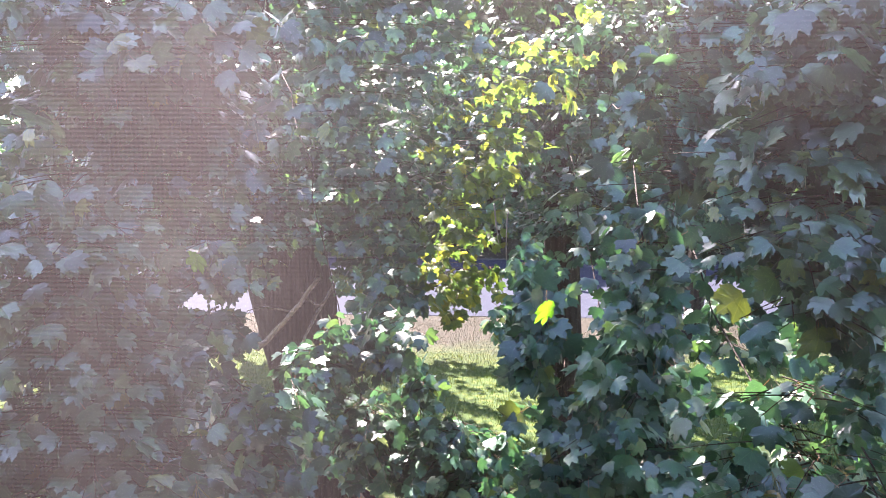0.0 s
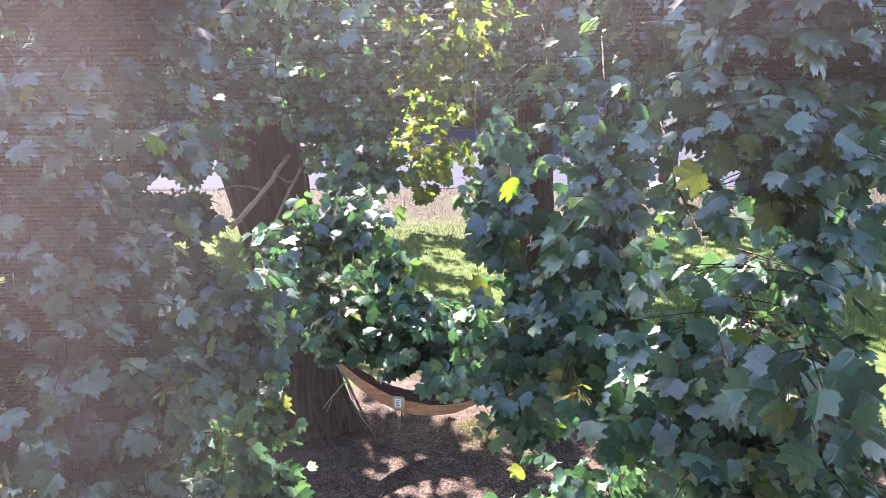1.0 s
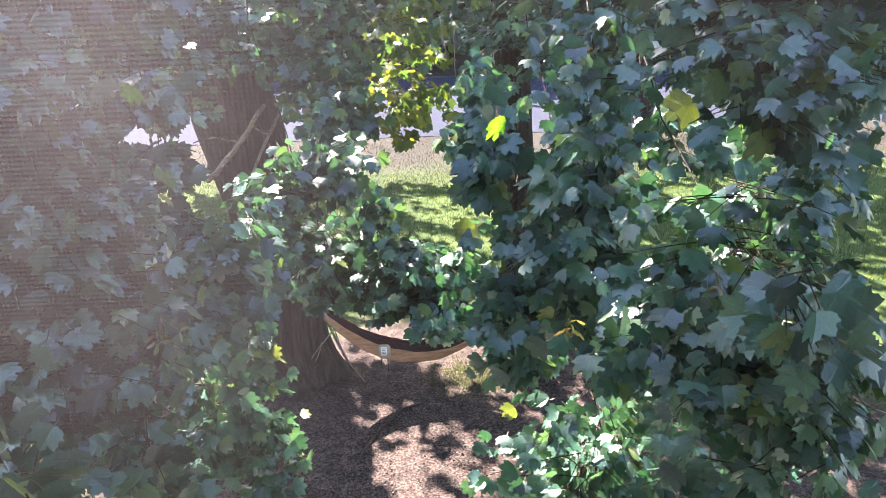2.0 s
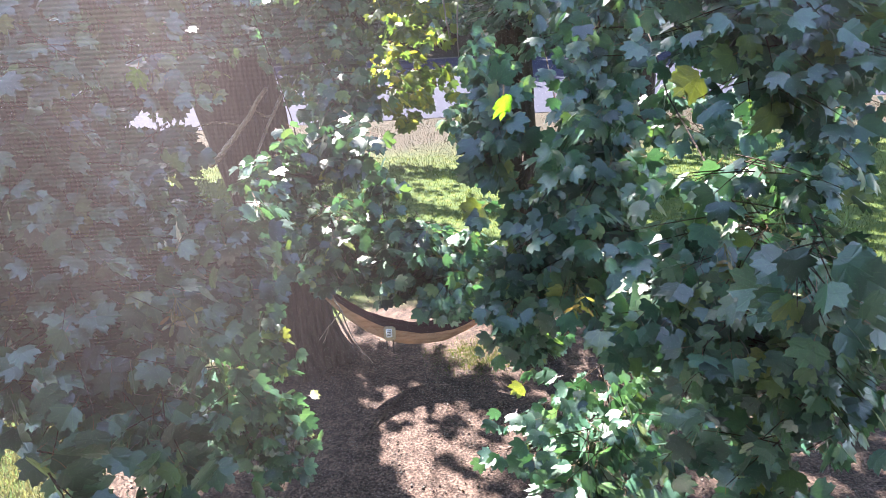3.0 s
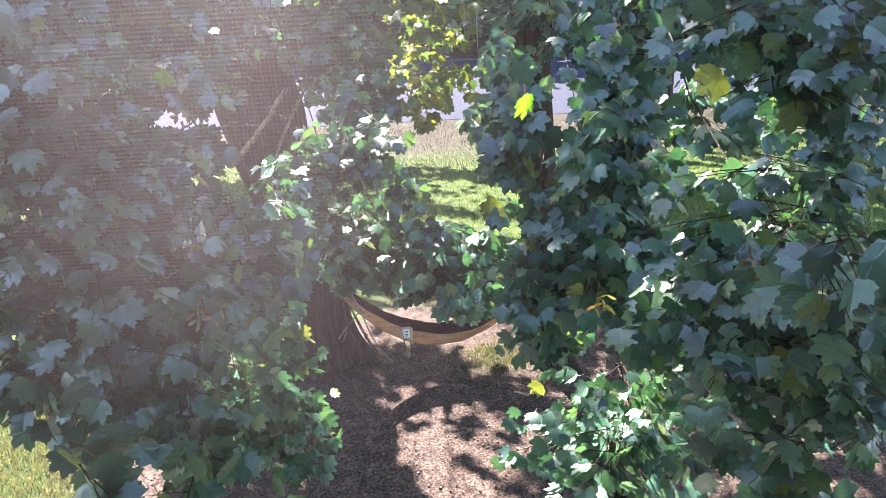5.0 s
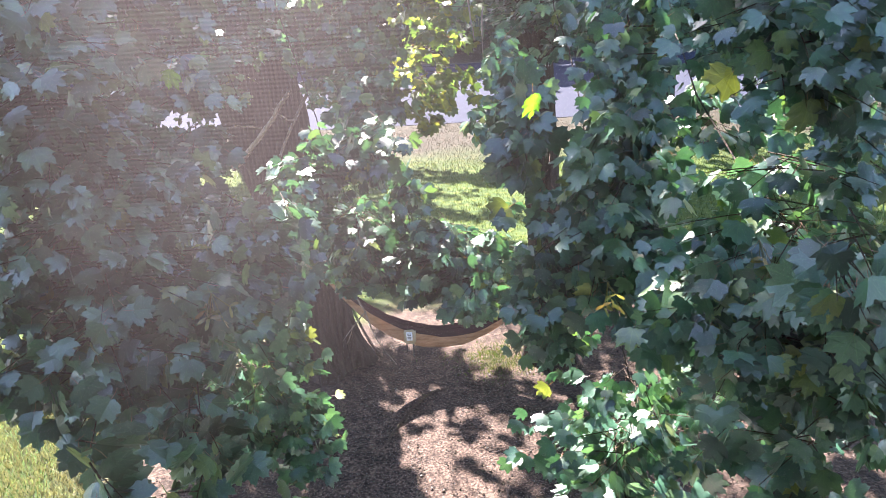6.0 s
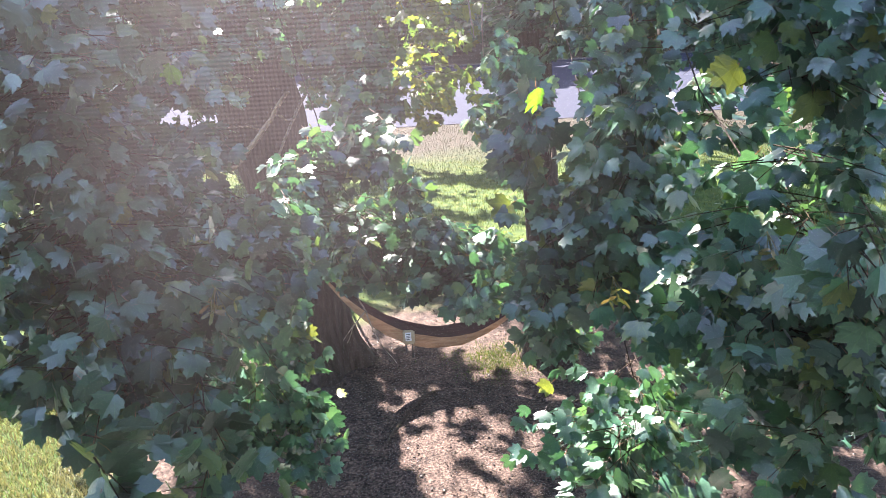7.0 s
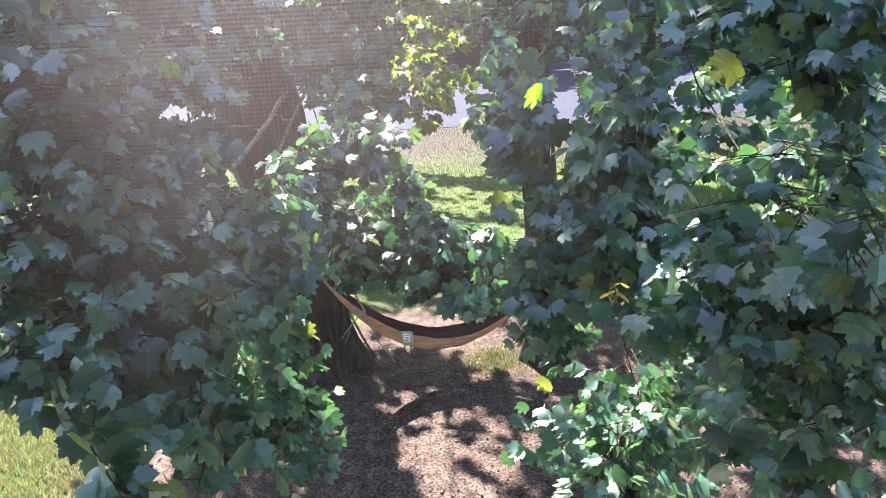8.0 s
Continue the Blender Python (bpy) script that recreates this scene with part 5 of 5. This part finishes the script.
part("edge_panel", hammock_cloth(-0.04, 0.08, 8, 0.006), maroon_cloth, hammock, "dark maroon edge panel")
part("edge_panel", hammock_cloth(0.84, 1.02, 8, 0.006), maroon_cloth, hammock, "dark maroon edge panel")
bm = bmesh.new()
tube(bm, [hammock_line(u / 40) + Vector((0, -0.034 * math.sin(math.pi * (0.03 + 0.94 * u / 40)) ** 0.75 - 0.014, 0.012)) for u in range(41)], [0.007] * 41, 6)
part("hem", bm, maroon_cloth, hammock)
for end, tree_x, tree_y, r, z in ((HL, -2.1, 9.12, 0.5, 1.62), (HR, 1.14, 9.08, 0.245, 1.34)):
    bm = bmesh.new()
    ring = [Vector((tree_x + r * math.cos(a), tree_y + r * math.sin(a), z)) for a in (2 * math.pi * k / 28 for k in range(28))]
    lo, hi = [bm.verts.new(p - Vector((0, 0, 0.02))) for p in ring], [bm.verts.new(p + Vector((0, 0, 0.02))) for p in ring]
    for k in range(28):
        bm.faces.new((lo[k], lo[(k + 1) % 28], hi[(k + 1) % 28], hi[k]))
    near = min(ring, key=lambda p: (p - end).length)
    tube(bm, [near, near.lerp(end, 0.5) - Vector((0, 0, 0.02)), end], [0.02, 0.016, 0.022], 6)
    part("strap", bm, strap_mat, hammock, "black webbing tree strap")
pouch_at = hammock_line(0.385) + Vector((0, -0.085, -0.03))
bm = bmesh.new()
box(bm, pouch_at + Vector((-0.075, -0.03, -0.2)), pouch_at + Vector((0.075, 0.035, -0.01)), 0.02)
for v in bm.verts:
    v.co.x += 0.012 * math.sin(v.co.z * 40)
pouch = part("pouch", bm, pouch_mat, hammock, "small tan stuff pouch sewn to the edge")
bm = bmesh.new()
box(bm, pouch_at + Vector((-0.035, -0.041, -0.14)), pouch_at + Vector((0.04, -0.034, -0.02)), 0.003)
part("care_label", bm, label_mat, pouch, "white printed care label")
for k in range(4):
    bm = bmesh.new()
    z = -0.045 - 0.022 * k
    box(bm, pouch_at + Vector((-0.022, -0.0435, z - 0.004)), pouch_at + Vector((0.027 - 0.006 * (k % 2), -0.0412, z + 0.004)))
    part("printed_bar", bm, strap_mat, pouch)
for dx, ln in ((-0.04, 0.13), (0.04, 0.2)):
    bm = bmesh.new()
    a = pouch_at + Vector((dx, 0, -0.19))
    tube(bm, [a, a + Vector((0.006, -0.01, -ln / 2)), a + Vector((0, 0.004, -ln))], [0.009, 0.008, 0.009], 6)
    part("drawstring", bm, strap_mat, pouch)


# ---- dead branches ----
def dead_branch(label, sticks):
    b = tagged(new("dead_branch"), label, "branch")
    first = Vector(sticks[0][0])
    b.location = first
    for k, (a, mid, c, r0, r1) in enumerate(sticks):
        bm = bmesh.new()
        pts = bezier(a, mid, c, 9)
        rr = random.Random(k)
        pts = [p - first + Vector((rr.gauss(0, 1), rr.gauss(0, 1), rr.gauss(0, 1))) * r0 * 0.35 for p in pts]
        tube(bm, pts, [r0 + (r1 - r0) * i / 9 for i in range(10)], 7, 0.1, k)
        part("stick", bm, dead_bark, b)
    return b


dead_branch("bare pale grey dead branch beside the big trunk", [
    ((-2.55, 8.45, 2.95), (-2.2, 7.9, 3.2), (-1.627, 7.5, 3.925), 0.035, 0.022),
    ((-2.0, 7.72, 3.52), (-2.15, 7.6, 3.62), (-2.36, 7.5, 3.56), 0.012, 0.006),
    ((-2.35, 8.1, 3.1), (-2.5, 7.8, 3.1), (-2.85, 7.6, 3.05), 0.02, 0.01)])
dead_branch("thin bare dead twig crossing in front of the trunk", [
    ((-1.6, 8.3, 3.75), (-1.72, 7.9, 3.5), (-1.98, 7.6, 2.95), 0.02, 0.01),
    ((-1.68, 8.0, 3.55), (-1.76, 7.8, 3.55), (-1.84, 7.7, 3.72), 0.013, 0.006)])
dead_branch("bare pale twig hanging over the hammock", [
    ((-0.75, 4.47, 3.1), (-0.72, 4.5, 2.95), (-0.69, 4.55, 2.87), 0.006, 0.005),
    ((-0.69, 4.55, 2.87), (-0.78, 4.52, 2.78), (-0.85, 4.494, 2.69), 0.005, 0.002),
    ((-0.78, 4.52, 2.79), (-0.79, 4.5, 2.72), (-0.83, 4.5, 2.66), 0.003, 0.0015),
    ((-0.69, 4.55, 2.87), (-0.66, 4.5, 2.7), (-0.5, 4.45, 2.52), 0.005, 0.002)])
dead_branch("pale bare twigs hanging in the crown", [
    ((0.085, 4.881, 4.815), (0.100, 4.874, 4.681), (0.117, 4.864, 4.562), 0.006, 0.003),
    ((0.177, 4.874, 4.761), (0.161, 4.866, 4.610), (0.169, 4.850, 4.446), 0.005, 0.002)])
bm = bmesh.new()
tube(bm, [(-1.777, 11, -0.05), (-1.77, 11, 1.2), (-1.7, 11.02, 2.6)], [0.022, 0.02, 0.012], 8, 0.05)
tagged(finish("sapling_stem", bm, twig_bark), "thin dark upright sapling stem on the lawn", "stem")

# ---- roots, litter and grass ----
bm = bmesh.new()
tube(bm, [p + Vector((0.02 * noise.noise(p * 9), 0.02 * noise.noise(p * 7), 0.022 * noise.noise(p * 5))) for p in (*bezier((-1.0, 7.0, -0.03), (-0.8, 7.75, 0.02), (-0.5, 8.15, 0.012), 9), *bezier((-0.44, 8.2, 0.01), (-0.1, 8.38, 0.0), (0.4, 8.4, -0.05), 9))], [0.012 + 0.007 * math.sin(math.pi * i / 19) for i in range(20)], 7, 0.3, 4)
tagged(finish("surface_root", bm, twig_bark), "weathered grey root arching out of the soil", "root")
rng = np.random.default_rng(40)


def scattered(name, count, xs, ys, size, mat, label, category):
    p = np.stack([rng.uniform(*xs, count), rng.uniform(*ys, count), np.zeros(count)], 1)
    p[:, 2] = [0.05 * noise.noise(Vector((x * 0.5, y * 0.5, 3))) + 0.018 * noise.noise(Vector((x * 2.1, y * 2.1, 7))) + 0.012 for x, y, _ in p]
    p = p[[noise.noise(Vector((x * 1.3, y * 1.3, 9))) + 0.5 * noise.noise(Vector((x * 4, y * 4, 2))) > -0.1 for x, y, _ in p]]
    count = len(p)
    turns = leaf_turns(rng.normal(size=(count, 3)) * (1, 1, 0.25), rng.normal(size=(count, 3)) * 0.45 + (0, 0, 1))
    s = size * rng.uniform(0.4, 1.3, count)
    ob = new(name, leaf_mesh(name, [leaf_shape(HALF_SMALL, 0.5, 0.5, 0.3), leaf_shape([(0, 1), (0.12, 0.6), (0.1, 0.1)], 0.6, 0.4, 0.5)], p, turns, s, mat, rng))
    return tagged(ob, label, category, kind="stuff")


scattered("leaf_litter", 20000, (-4.5, 6), (4.5, 12.5), 0.024, litter_mat, "dry brown fallen leaf bits on the soil", "litter")


def grass_field(name, count, xs, ys, tall, label, loose=False, mat=grass_mat):
    if loose:
        x, y = rng.normal(sum(xs) / 2, (xs[1] - xs[0]) / 4, count), rng.normal(sum(ys) / 2, (ys[1] - ys[0]) / 4, count)
    else:
        x, y = rng.uniform(*xs, count), rng.uniform(*ys, count)
    a, h = rng.uniform(0, 6.28, count), tall * rng.uniform(0.4, 1.3, count)
    w, lean = 0.006, rng.normal(size=(count, 2)) * 0.4
    z = np.array([0.05 * noise.noise(Vector((u * 0.5, v * 0.5, 3))) + 0.018 * noise.noise(Vector((u * 2.1, v * 2.1, 7))) for u, v in zip(x, y)])
    v = np.zeros((count, 3, 3))
    v[:, 0] = np.stack([x - w * np.cos(a), y - w * np.sin(a), z - 0.005], 1)
    v[:, 1] = np.stack([x + w * np.cos(a), y + w * np.sin(a), z - 0.005], 1)
    v[:, 2] = np.stack([x + lean[:, 0] * h, y + lean[:, 1] * h, z + h], 1)
    me = bpy.data.meshes.new(name)
    me.from_pydata(v.reshape(-1, 3).tolist(), [], np.arange(count * 3).reshape(-1, 3).tolist())
    me.materials.append(mat)
    return tagged(new(name, me), label, "grass", kind="stuff")


grass_field("lawn_grass", 60000, (-10, 12), (11.5, 20), 0.07, "short green lawn grass beyond the trees")
grass_field("grass_patch", 30000, (-7.5, -4.0), (5.5, 10), 0.08, "short pale dry grass beside the bare soil", mat=pale_grass)
grass_field("verge_grass", 45000, (-12, 14), (18.5, 25.2), 0.055, "dull brownish dry grass on the road verge", mat=verge_grass)
grass_field("grass_tuft", 2600, (-0.1, 1.1), (8.5, 9.5), 0.035, "small dry yellowish grass tuft under the hammock", True)
